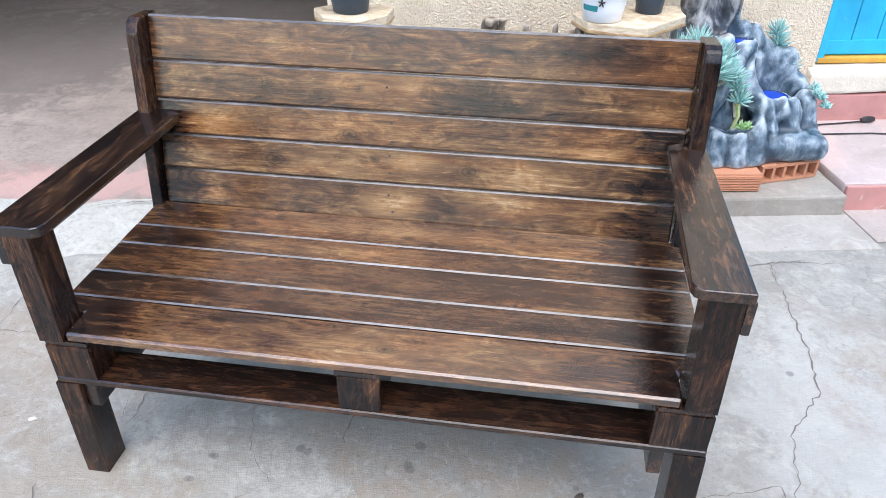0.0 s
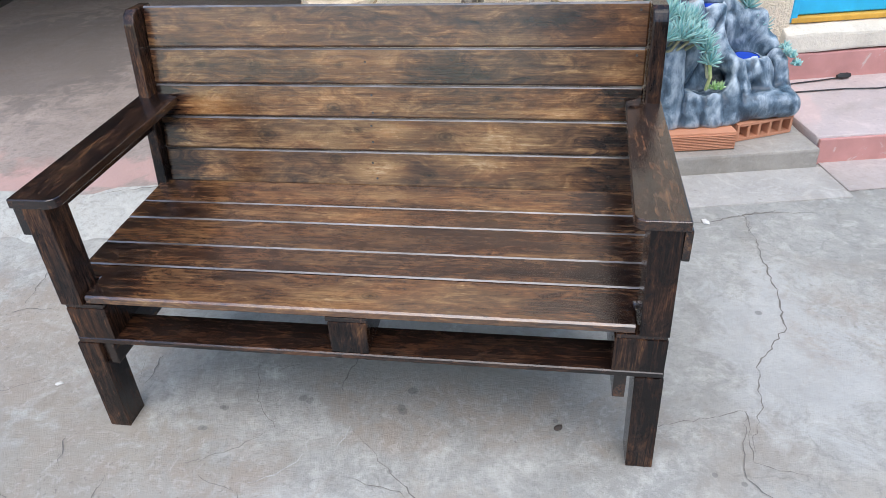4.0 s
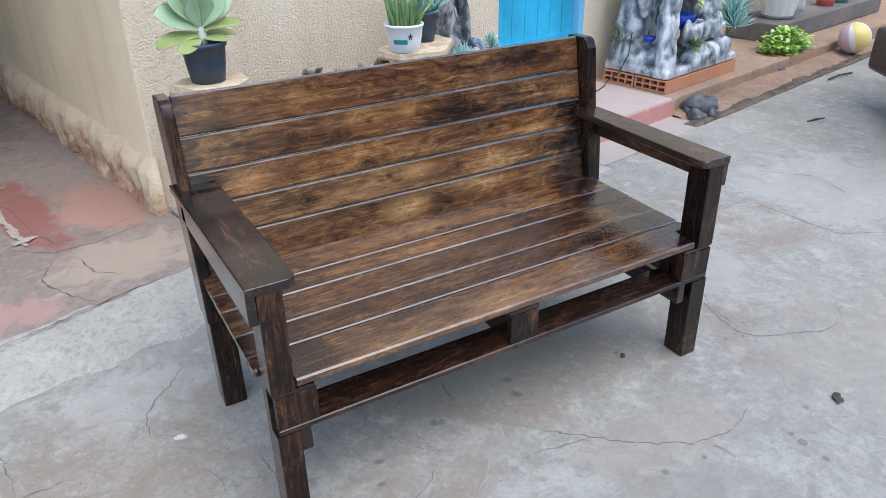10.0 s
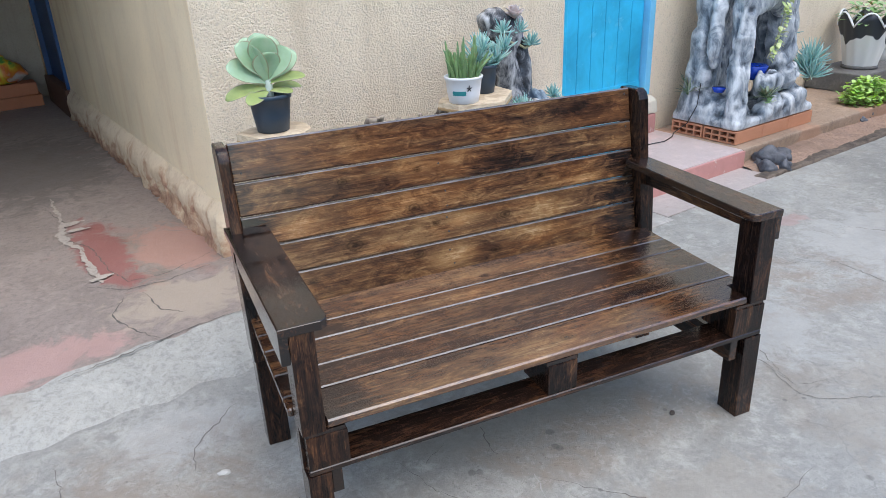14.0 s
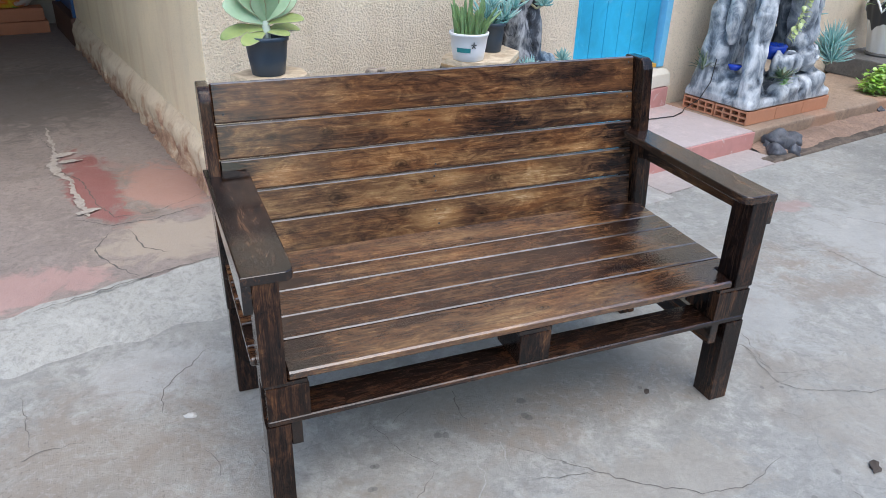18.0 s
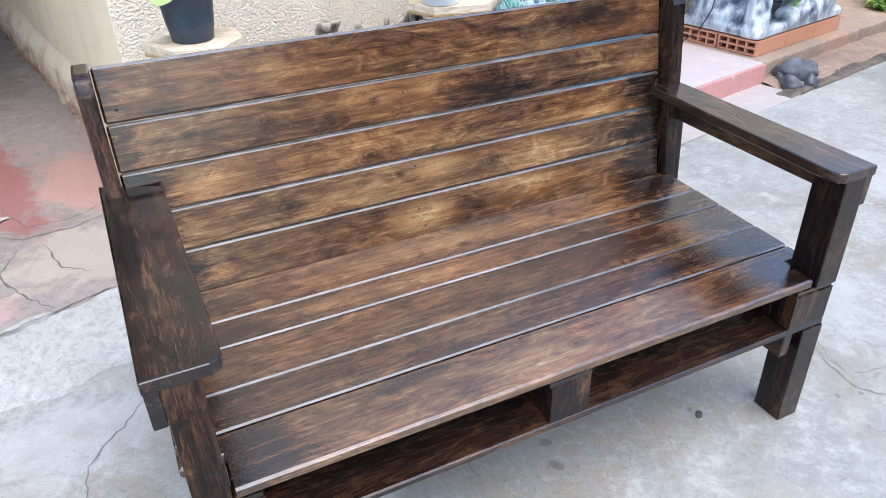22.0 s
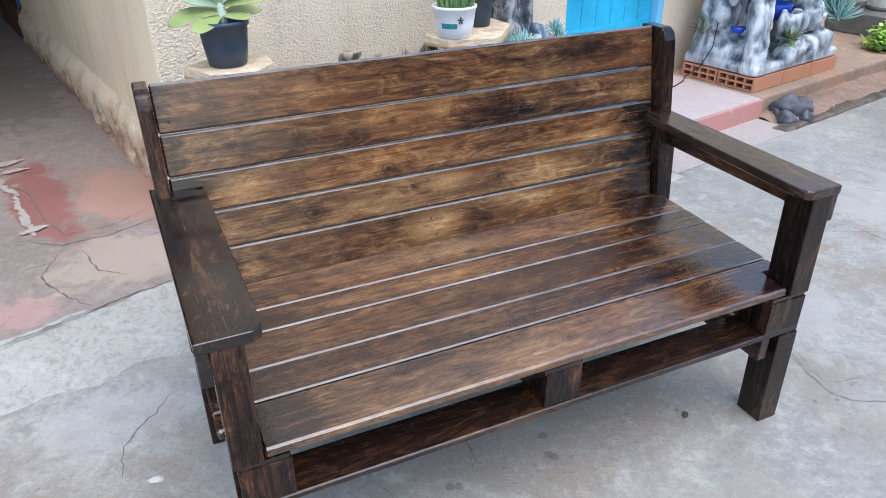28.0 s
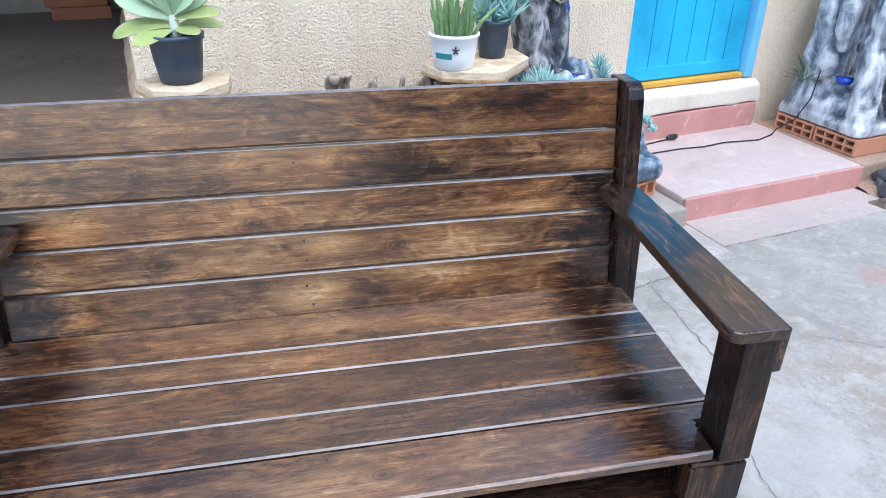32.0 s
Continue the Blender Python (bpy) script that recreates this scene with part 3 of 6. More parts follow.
# ---------------------------------------------------------------- ground and structure
def grid_sheet(u0, u1, v0, v1, nu, nv, height):
    """A sheet in house axes whose height follows height(u, v)."""
    bm = bmesh.new()
    rows = []
    for j in range(nv + 1):
        v = v0 + (v1 - v0) * j / nv
        rows.append([bm.verts.new((u0 + (u1 - u0) * i / nu, v, height(u0 + (u1 - u0) * i / nu, v))) for i in range(nu + 1)])
    for a, b in zip(rows, rows[1:]):
        for i in range(nu):
            bm.faces.new((a[i], a[i + 1], b[i + 1], b[i]))
    return bm


bm = bmesh.new()
rim = [bm.verts.new((x, y, 0)) for x, y in ((-150, -150), (150, -150), (150, 150), (-150, 150))]
bm.faces.new(rim)
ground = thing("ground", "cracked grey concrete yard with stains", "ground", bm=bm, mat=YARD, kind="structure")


def lerp_list(rows, u):
    for (a, b), (c, d) in zip(rows, rows[1:]):
        if u <= c:
            return b + (d - b) * max(0.0, (u - a) / (c - a))
    return rows[-1][1]


LOW = ((-6.0, -0.40), (-3.0, -0.58), (-1.75, -0.68), (-1.07, -0.90), (-0.26, -0.89), (0.4, -0.88))
TOP = ((-6.0, -0.15), (-3.0, -0.36), (-1.75, -0.47), (-1.02, -0.65), (-0.58, -0.615), (-0.14, -0.575), (0.4, -0.56))
FLOOR_Z = 0.082


def strip_between(low, top, z0, z1, u0, u1, steps, across, wob, seeds=(3.1, 8.1)):
    bm = bmesh.new()
    rows = []
    for i in range(steps + 1):
        u = u0 + (u1 - u0) * i / steps
        a = lerp_list(low, u) + wob * noise.noise((u * 8, seeds[0], 0))
        b = lerp_list(top, u) + wob * noise.noise((u * 8, seeds[1], 0))
        rows.append([bm.verts.new((u, a + (b - a) * k / across, z0 + (z1 - z0) * (k / across) ** 0.8)) for k in range(across + 1)])
    for a, b in zip(rows, rows[1:]):
        for k in range(across):
            bm.faces.new((a[k], b[k], b[k + 1], a[k + 1]))
    return bm


ramp = thing("ramp", "pale grey mortar ramp up to the passage floor", "ramp", HM, bm=strip_between(LOW, TOP, -0.006, FLOOR_Z, -6.0, 0.02, 142, 5, 0.05), mat=MORTAR, kind="structure", smooth=True)
bm = strip_between(TOP, ((-6.0, 5.4), (0.4, 5.4)), FLOOR_Z, FLOOR_Z, -6.0, 0.02, 142, 6, 0.05, (8.1, 1.1))
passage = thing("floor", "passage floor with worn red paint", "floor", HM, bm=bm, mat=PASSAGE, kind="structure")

# front wall with a doorway, side wall along the passage
WALL_H = 2.95
bm = box(0.0, 2.205, 0.0, 0.25, 0.0, WALL_H, 0.012)
box(3.048, 9.5, 0.0, 0.25, 0.0, WALL_H, 0.012, bm=bm)
box(2.205, 3.048, 0.0, 0.25, 2.335, WALL_H, 0.0, bm=bm)
bm.normal_update()
for face in bm.faces:
    if face.normal.x < -0.5 and face.calc_center_median().x < 0.02:
        face.material_index = 1
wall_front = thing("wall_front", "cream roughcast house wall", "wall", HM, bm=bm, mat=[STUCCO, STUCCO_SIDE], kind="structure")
bm = box(0.003, 0.25, 0.254, 3.75, 0.0, WALL_H, 0.006)
box(0.003, 0.25, 4.805, 5.4, 0.0, WALL_H, 0.006, bm=bm)
box(0.003, 0.25, 3.75, 4.805, 2.285, WALL_H, 0.0, bm=bm)
wall_side = thing("wall_side", "cream rendered wall along the passage", "wall", HM, bm=bm, mat=STUCCO_SIDE, kind="structure")


def plinth_mesh(v0, v1):
    bm = bmesh.new()
    rows = []
    n = int((v1 - v0) * 80)
    prof = ((0.050, 0.06), (0.046, 0.09), (0.044, 0.12), (0.046, 0.15), (0.050, 0.18), (0.052, 0.21), (0.052, 0.24), (0.050, 0.265), (0.044, 0.285), (0.022, 0.310), (-0.004, 0.345))
    for i in range(n + 1):
        v = v0 + (v1 - v0) * i / n
        row = []
        for k, (out, z) in enumerate(prof):
            w = noise.noise((v * 6, z * 9, 1.7)) * 0.012 + (noise.noise((v * 14, z * 18, 4.7)) * 0.009 + noise.noise((v * 48, z * 50, 9.7)) * 0.007) * (1.3 if z < 0.2 else 0.6)
            chip_off = max(0.0, noise.noise((v * 9, z * 7, 7.3)) - 0.12) * (0.10 if z < 0.19 else 0.03)
            row.append(bm.verts.new((-max(out + w - chip_off, 0.004) if k < 10 else 0.006, v, z + noise.noise((v * 5, k, 0)) * 0.010)))
        rows.append(row)
    for a, b in zip(rows, rows[1:]):
        for k in range(len(prof) - 1):
            bm.faces.new((a[k], b[k], b[k + 1], a[k + 1]))
    for row, v in ((rows[0], v0), (rows[-1], v1)):
        bm.faces.new(row + [bm.verts.new((0.006, v, 0.06))])
    return bm


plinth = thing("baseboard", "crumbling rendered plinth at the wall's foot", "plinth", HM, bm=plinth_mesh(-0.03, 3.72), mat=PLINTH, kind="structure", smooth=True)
end_wall = thing("wall_end", "grey wall at the passage's end", "wall", HM, bm=box(-3.0, 0.0, 5.1, 5.3, 0, WALL_H, 0), mat=GREYWALL, kind="structure")
left_wall = thing("wall_left", "dark wall across the passage, shade put into its colour", "wall", HM, bm=box(-3.0, -2.78, 0.25, 5.09, 0, WALL_H, 0.01), mat=DARKWALL, kind="structure")
roof = thing("roof", "sheet roof over the passage and house", "roof", HM, bm=box(-3.3, 9.8, 0.45, 5.6, WALL_H + 0.01, WALL_H + 0.12, 0.0), mat=ROOFM, kind="structure")

# slab, landing, apron
slab = thing("pavement", "raised grey concrete slab along the wall", "slab", HM, bm=box(0.03, 2.048, -0.70, 0.0, -0.02, 0.088, 0.012, rough=0.004, cuts=3), mat=SLAB, kind="structure")
landing = thing("landing", "faded pink landing before the blue door", "landing", HM, bm=box(2.052, 3.12, -0.650, 0.06, -0.02, 0.116, 0.012), mat=PINK, kind="structure")

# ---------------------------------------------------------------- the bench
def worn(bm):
    """Marks the upper front edge of a plank as rubbed, with the painted glint."""
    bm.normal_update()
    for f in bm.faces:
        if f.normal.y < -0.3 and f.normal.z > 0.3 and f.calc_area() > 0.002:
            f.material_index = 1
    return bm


def post_mesh(x0, x1, drift, pts):
    """Post whose outline lies in (y, z); drift moves its foot along x."""
    bm = prism(pts, "x", x0, x1, 0.002)
    for v in bm.verts:
        v.co.x += drift * max(0.0, 1 - v.co.z / 0.67)
    return bm


def bench_thing():
    b = thing("bench", "dark stained glossy wooden plank bench with armrests", "bench")
    seat_y = (-0.003, 0.124, 0.222, 0.343, 0.431, 0.558)
    tilt = pose(0, 0, 0.43, 1.43, 0, 0)
    for i, (a, c) in enumerate(zip(seat_y, seat_y[1:])):
        if i:
            bm = box(-0.702, 0.702, a + 0.0012, c - 0.0012, -0.024, 0.001 * (i % 2), 0.0034, 1)
        else:
            bm = prism([(-0.632, -0.006), (0.642, -0.006), (0.642, 0.073), (0.702, 0.073), (0.702, c - 0.0012), (-0.702, c - 0.0012), (-0.702, 0.073), (-0.632, 0.073)], "z", -0.024, 0.0, 0.0045, 1)
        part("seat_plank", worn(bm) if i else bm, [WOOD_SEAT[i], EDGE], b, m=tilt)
    lean = pose(0, 0.475, 0, -10.65, 0, 0)
    k = 1 / math.cos(radians(10.65))
    back_z = (0.436, 0.540, 0.633, 0.723, 0.820, 0.930)
    for i, (a, c) in enumerate(zip(back_z, back_z[1:])):
        bm = box(-0.679, 0.679, 0.0, 0.022, a * k + 0.0011, c * k - 0.0011, 0.0048, 1)
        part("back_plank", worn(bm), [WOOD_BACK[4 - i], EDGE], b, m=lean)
        # sunk screw heads, a few of them left open
        for x, dz in {0: ((-0.052, 0.02), (-0.041, -0.026)), 1: ((-0.048, -0.02), (-0.05, 0.026), (0.647, 0.02)), 2: ((-0.045, 0.018), (-0.044, -0.03)), 3: ((-0.058, 0.012), (0.655, 0.03)), 4: ((0.656, 0.036), (-0.652, -0.03))}[i]:
            head = lathe([(0.0005, -0.0005), (0.0026, -0.0004), (0.0034, 0.0006), (0.0028, 0.0012), (0.0004, 0.0002)], 10)
            part("screw_head", head, SCREW, b, m=lean @ pose(x, 0.0002, (a + c) / 2 * k + dz, 90, 0, 0))
    for s in (-1, 1):
        lo, hi = (-0.712, -0.6805) if s < 0 else (0.6805, 0.719)
        outline = [(0.527, 0.30), (0.625, 0.30), (0.640, 0.44), (0.712, 0.900), (0.700, 0.926), (0.622, 0.928), (0.604, 0.918), (0.593, 0.895), (0.535, 0.44)]
        part("back_post", prism(outline, "x", lo, hi, 0.005), WOOD_Z, b)
        if s < 0:
            part("back_leg", prism([(0.524, 0), (0.596, 0), (0.611, 0.402), (0.530, 0.402)], "x", -0.709, -0.641, 0.005), WOOD_Z, b)
        else:
            part("back_leg", prism([(0.510, 0), (0.578, 0), (0.632, 0.590), (0.560, 0.590)], "x", 0.720, 0.745, 0.005), WOOD_Z, b)
            part("back_leg", prism([(0.511, 0), (0.577, 0), (0.606, 0.402), (0.545, 0.402)], "x", 0.683, 0.7195, 0.005), WOOD_Z, b)
        # front post, notched for the pallet's end
        lo, hi = (-0.690, -0.634) if s < 0 else (0.641, 0.704)
        notch = [(-0.012, 0), (0.064, 0), (0.064, 0.6715), (-0.012, 0.6715), (-0.012, 0.4065), (0.030, 0.4065), (0.030, 0.2875), (-0.012, 0.2875)]
        part("front_post", post_mesh(lo, hi, 0.014 if s > 0 else -0.002, notch), WOOD_Z, b)
        outer, outer_back, inner, inner_back = (-0.713, -0.724, -0.600, -0.606) if s < 0 else (0.716, 0.724, 0.609, 0.634)
        top = [(outer, -0.018), (inner + s * 0.018, -0.018), (inner + s * 0.005, -0.010), (inner, 0.006), (inner_back, 0.585), (outer_back, 0.64)]
        if s < 0:
            top = top[::-1]
        part("armrest", prism(top, "z", 0.672, 0.695, 0.004, 3), WOOD_Y, b)
        lo, hi = (-0.712, -0.691) if s < 0 else (0.706, 0.7225)
        part("arm_rail", box(lo, hi, -0.010, 0.60, 0.600, 0.671, 0.003), WOOD_Y, b)
        lo, hi = (-0.684, -0.585) if s < 0 else (0.597, 0.7095)
        part("block", box(lo, hi, -0.0095, 0.028, 0.3052, 0.3948, 0.0015), WOOD_Z, b)
        part("block", box(*((-0.6325, -0.585) if s < 0 else (0.597, 0.6395)), 0.0285, 0.12, 0.306, 0.394, 0.003), WOOD_Z, b)
        lo, hi = sorted((s * 0.590, s * 0.640))
        part("block", box(lo, hi, 0.43, 0.53, 0.306, 0.3945, 0.003), WOOD_Z, b)
        lo, hi = sorted((s * 0.606, s * 0.634))
        part("runner", box(lo, hi, 0.0, 0.545, 0.215, 0.287, 0.003), WOOD_Y, b)
        lo, hi = (-0.684, -0.588) if s < 0 else (0.600, 0.706)
        part("seat_bearer", box(lo, hi, -0.0065, 0.029, 0.395, 0.4062, 0.001), WOOD_Y, b)
        lo, hi = sorted((s * 0.592, s * 0.6325))
        part("seat_bearer", box(lo, hi, 0.0295, 0.545, 0.395, 0.4055, 0.002), WOOD_Y, b)
    part("block", box(-0.040, 0.050, -0.008, 0.12, 0.306, 0.3945, 0.003), WOOD_Z, b)
    part("block", box(-0.042, 0.044, 0.43, 0.53, 0.306, 0.3945, 0.003), WOOD_Z, b)
    part("seat_bearer", box(-0.045, 0.052, -0.006, 0.545, 0.395, 0.4085, 0.002), WOOD_Y, b)
    part("lower_rail", prism([(-0.686, -0.010), (0.711, -0.010), (0.711, 0.029), (0.6395, 0.029), (0.6395, 0.094), (-0.6325, 0.094), (-0.6325, 0.029), (-0.686, 0.029)], "z", 0.288, 0.3048, 0.003, 1), WOOD_LOW, b)
    part("lower_rail", box(-0.637, 0.637, 0.43, 0.53, 0.288, 0.305, 0.004), WOOD_LOW, b)
    return b


bench = bench_thing()

# ---------------------------------------------------------------- organic shapes
class Lattice:
    """Smooth random values in space, for arrays."""

    def __init__(self, seed):
        self.t = np.random.RandomState(seed).rand(32, 32, 32)

    def __call__(self, x, y, z):
        xi, yi, zi = np.floor(x).astype(int), np.floor(y).astype(int), np.floor(z).astype(int)
        fx, fy, fz = x - xi, y - yi, z - zi
        fx, fy, fz = (f * f * (3 - 2 * f) for f in (fx, fy, fz))
        t, out = self.t, 0
        for a in (0, 1):
            for b in (0, 1):
                for c in (0, 1):
                    w = (fx if a else 1 - fx) * (fy if b else 1 - fy) * (fz if c else 1 - fz)
                    out = out + w * t[(xi + a) % 32, (yi + b) % 32, (zi + c) % 32]
        return out * 2 - 1


L1, L2 = Lattice(3), Lattice(8)


def sd_capsule(p, a, b, ra, rb):
    a, b = np.array(a, float), np.array(b, float)
    d = b - a
    h = np.clip(((p - a) @ d) / (d @ d), 0, 1)
    return np.linalg.norm(p - a - h[..., None] * d, axis=-1) - (ra + (rb - ra) * h)


def sd_box(p, c, half, r=0.03):
    q = np.abs(p - np.array(c, float)) - (np.array(half, float) - r)
    return np.linalg.norm(np.maximum(q, 0), axis=-1) + np.minimum(q.max(-1), 0) - r


def sd_ball(p, c, r):
    r = np.array(r, float) * np.ones(3)
    q = (p - np.array(c, float)) / r
    return (np.linalg.norm(q, axis=-1) - 1) * r.min()


def soft_min(parts, k=0.05):
    out = parts[0]
    for d in parts[1:]:
        h = np.clip(0.5 + 0.5 * (out - d) / k, 0, 1)
        out = out + (d - out) * h - k * h * (1 - h)
    return out


def field_mesh(field, lo, hi, step):
    """The surface where field(points) is zero, as a mesh of quads."""
    axes = [np.arange(a, b + step, step) for a, b in zip(lo, hi)]
    g = np.stack(np.meshgrid(*axes, indexing="ij"), -1)
    d = field(g)
    s = d < 0
    n = np.array(d.shape) - 1
    acc = np.zeros((*n, 3))
    cnt = np.zeros(tuple(n))
    idx = [slice(0, -1), slice(1, None)]
    for ax in range(3):
        others = [o for o in range(3) if o != ax]
        for i in (0, 1):
            for j in (0, 1):
                sl0, sl1 = [None] * 3, [None] * 3
                sl0[ax], sl1[ax] = idx[0], idx[1]
                sl0[others[0]] = sl1[others[0]] = idx[i]
                sl0[others[1]] = sl1[others[1]] = idx[j]
                a, b = d[tuple(sl0)], d[tuple(sl1)]
                cross = (a < 0) != (b < 0)
                f = np.where(cross, a / np.where(a == b, 1, a - b), 0)
                pa, pb = g[tuple(sl0)], g[tuple(sl1)]
                acc += np.where(cross[..., None], pa + (pb - pa) * f[..., None], 0)
                cnt += cross
    used = cnt > 0
    number = -np.ones(tuple(n), int)
    number[used] = np.arange(used.sum())
    verts = acc[used] / cnt[used][:, None]
    quads = []
    for ax in range(3):
        o1, o2 = [o for o in range(3) if o != ax]
        sl0, sl1 = [slice(1, -1)] * 3, [slice(1, -1)] * 3
        sl0[ax], sl1[ax] = slice(0, -1), slice(1, None)
        a, b = s[tuple(sl0)], s[tuple(sl1)]
        at = np.argwhere(a != b)
        flip = a[a != b]
        if len(at) == 0:
            continue
        base = at.copy()
        base[:, o1] += 1
        base[:, o2] += 1
        cells = []
        for i, j in ((-1, -1), (0, -1), (0, 0), (-1, 0)):
            c = base.copy()
            c[:, o1] += i
            c[:, o2] += j
            cells.append(number[c[:, 0], c[:, 1], c[:, 2]])
        q = np.stack(cells, 1)
        if ax == 1:
            flip = ~flip
        q[~flip] = q[~flip][:, ::-1]
        quads.append(q)
    q = np.concatenate(quads)
    q = q[(q >= 0).all(1)]
    bm = bmesh.new()
    vs = [bm.verts.new(v) for v in verts]
    for f in q.tolist():
        try:
            bm.faces.new([vs[i] for i in f])
        except ValueError:
            pass
    return bm


def rng(seed):
    return random.Random(seed)


def finger_leaves(bm, centre, count, length, radius, seed, up=0.35, spread=1.0):
    """A rosette of plump finger leaves."""
    r = rng(seed)
    c = Vector(centre)
    for i in range(count):
        a = i * 2.399 + r.uniform(-0.3, 0.3)
        el = up + (1.45 - up) * (1 - i / count) ** 1.1 * spread + r.uniform(-0.12, 0.12)
        d = Vector((math.cos(a) * math.cos(el), math.sin(a) * math.cos(el), math.sin(el)))
        l = length * r.uniform(0.75, 1.15)
        bend = Vector((0, 0, 0.22 * l))
        pts = [c + d * (l * f) + bend * (f * f) for f in (0.0, 0.35, 0.75, 1.0)]
        tube(pts, [radius * 0.7, radius, radius * 0.8, radius * 0.12], 5, bm)
    return bm


def paddle_leaf(bm, base, heading, rise, length, width, cup=0.15, droop=0.3, thick=0.005, rim=0, roll=0.0, blunt=False):
    """A thick rounded leaf; heading in degrees, rise the start's slope."""
    a = radians(heading)
    f = Vector((math.cos(a), math.sin(a), 0))
    side = Vector((-math.sin(a), math.cos(a), 0))
    n, m = (14, 22) if rim else (9, 6)
    top, low = [], []
    for i in range(n + 1):
        t = i / n
        el = rise - droop * t * 2
        p = Vector(base) + f * (length * t * math.cos(rise - droop * t)) + Vector((0, 0, length * t * math.sin(rise - droop * t)))
        nrm = (Vector((0, 0, 1)) * math.cos(el) - f * math.sin(el)).normalized()
        w = width * (math.sqrt(max(0.0, 1 - ((t - 0.6) / 0.405) ** 2)) if t > 0.6 else 0.28 + 0.72 * math.sin(t / 0.6 * math.pi / 2) ** 1.6) if blunt else width * (math.sin(math.pi * min(1, t ** 0.75 * 0.93 + 0.055)) ** 0.75) * (0.35 + 0.65 * min(1, t * 2.2))
        ra, rb = [], []
        for k in range(m + 1):
            q = k / m * 2 - 1
            sd = (side * math.cos(roll) + nrm * math.sin(roll))
            pt = p + sd * (w * q) + nrm * (cup * w * q * q)
            th = thick * (1 - 0.8 * abs(q)) * (1 - 0.6 * t)
            ra.append(bm.verts.new(pt + nrm * th))
            rb.append(bm.verts.new(pt - nrm * th))
        top.append(ra)
        low.append(rb)
    for i in range(n):
        for k in range(m):
            edge = rim if k in (0, m - 1) else 0
            fc = bm.faces.new((top[i][k], top[i][k + 1], top[i + 1][k + 1], top[i + 1][k]))
            fc.material_index = edge
            fc = bm.faces.new((low[i][k], low[i + 1][k], low[i + 1][k + 1], low[i][k + 1]))
            fc.material_index = edge
        for k in (0, m):
            bm.faces.new((top[i][k], top[i + 1][k], low[i + 1][k], low[i][k])).material_index = rim
    bm.faces.new([v for v in top[n]] + [v for v in reversed(low[n])])
    return bm


def pot_bm(r0, r1, h, rim=0.006, lip=0.018, inner=0.03):
    return lathe([(r0 * 0.9, 0), (r0, 0.003), (r0 + (r1 - r0) * 0.45, h * 0.45), (r1 - rim, h - lip - 0.002), (r1, h - lip), (r1 + 0.001, h - 0.002), (r1 - 0.003, h), (r1 - rim - 0.002, h - 0.003), (r1 - rim - 0.006, h - inner)], 36)


# ---------------------------------------------------------------- more materials
def rock_paint(name, dark, mid, pale, gloss, bias=0.0, crest=2.2, stroke=0.3, patchy=1.0):
    """Cement rock brushed with black, grey and white paint."""
    n = Nodes(name)
    v = n.coords(kind="World")
    big = n.noise(n.coords((10, 10, 5.5), "World"), 1.0, 6, 0.66, 1.1)
    big = n.calc("ADD", n.calc("MULTIPLY", big, patchy), 0.5 - 0.5 * patchy)
    brush = n.noise(n.coords((30, 30, 10), "World", (18, 12, 0)), 1.0, 5, 0.68, 0.9)
    fine = n.noise(n.coords((42, 42, 30), "World"), 1.0, 5, 0.7, 0.8)
    ridge = n.node("NewGeometry").outputs["Pointiness"]
    f = n.calc("ADD", n.calc("MULTIPLY", big, 0.96 - stroke), n.calc("MULTIPLY", brush, stroke))
    f = n.calc("ADD", f, n.calc("MULTIPLY", n.calc("SUBTRACT", ridge, 0.5), crest))
    f = n.calc("ADD", f, n.calc("MULTIPLY", fine, 0.18))
    col = n.ramp(n.calc("ADD", f, bias), (0.42, dark), (0.54, mid), (0.64, tuple(0.5 * (a + b) for a, b in zip(mid, pale))), (0.76, pale))
    n.colour(col).value(Roughness=gloss)
    n.bump(n.calc("ADD", fine, n.calc("MULTIPLY", n.noise(v, 120, 4, 0.6), 0.4)), 0.5, 0.01)
    return n.m


def leafy(name, a, b, gloss=0.45, scale=20.0):
    n = Nodes(name)
    f = n.noise(n.coords(kind="World"), scale, 3, 0.6)
    col = n.ramp(f, (0.32, a), (0.68, b))
    hue = n.mix(n.node("NewGeometry").outputs["Random Per Island"], col, n.mix(0.25, col, (1, 1, 0.8)))
    n.colour(hue).value(Roughness=gloss, Subsurface_Weight=0.05)
    return n.m


ROCK1 = rock_paint("blue_grey_rock_paint", (0.032, 0.055, 0.080), (0.10, 0.150, 0.195), (0.42, 0.49, 0.54), 0.28, -0.045, 4.5, 0.26)
ROCK2 = rock_paint("grey_white_rock_paint", (0.045, 0.056, 0.072), (0.185, 0.218, 0.255), (0.64, 0.67, 0.69), 0.42, 0.005, 2.6, 0.14, 0.95)
ROCK3 = rock_paint("black_white_rock_paint", (0.008, 0.009, 0.012), (0.05, 0.055, 0.065), (0.50, 0.50, 0.50), 0.25, -0.02, 3.0, 0.2)
POOL = plain("blue_pool_paint", (0.006, 0.05, 0.42), 0.25)
STONECROP = leafy("blue_green_finger_leaf", (0.11, 0.33, 0.33), (0.25, 0.50, 0.48), 0.5)
PADDLE = leafy("pale_green_paddle_leaf", (0.19, 0.36, 0.19), (0.36, 0.51, 0.34), 0.42, 9)
PADDLE_RIM = plain("reddish_leaf_rim", (0.30, 0.30, 0.19), 0.45)
PALESTEM = plain("pale_bloomed_stem", (0.50, 0.56, 0.48), 0.6)
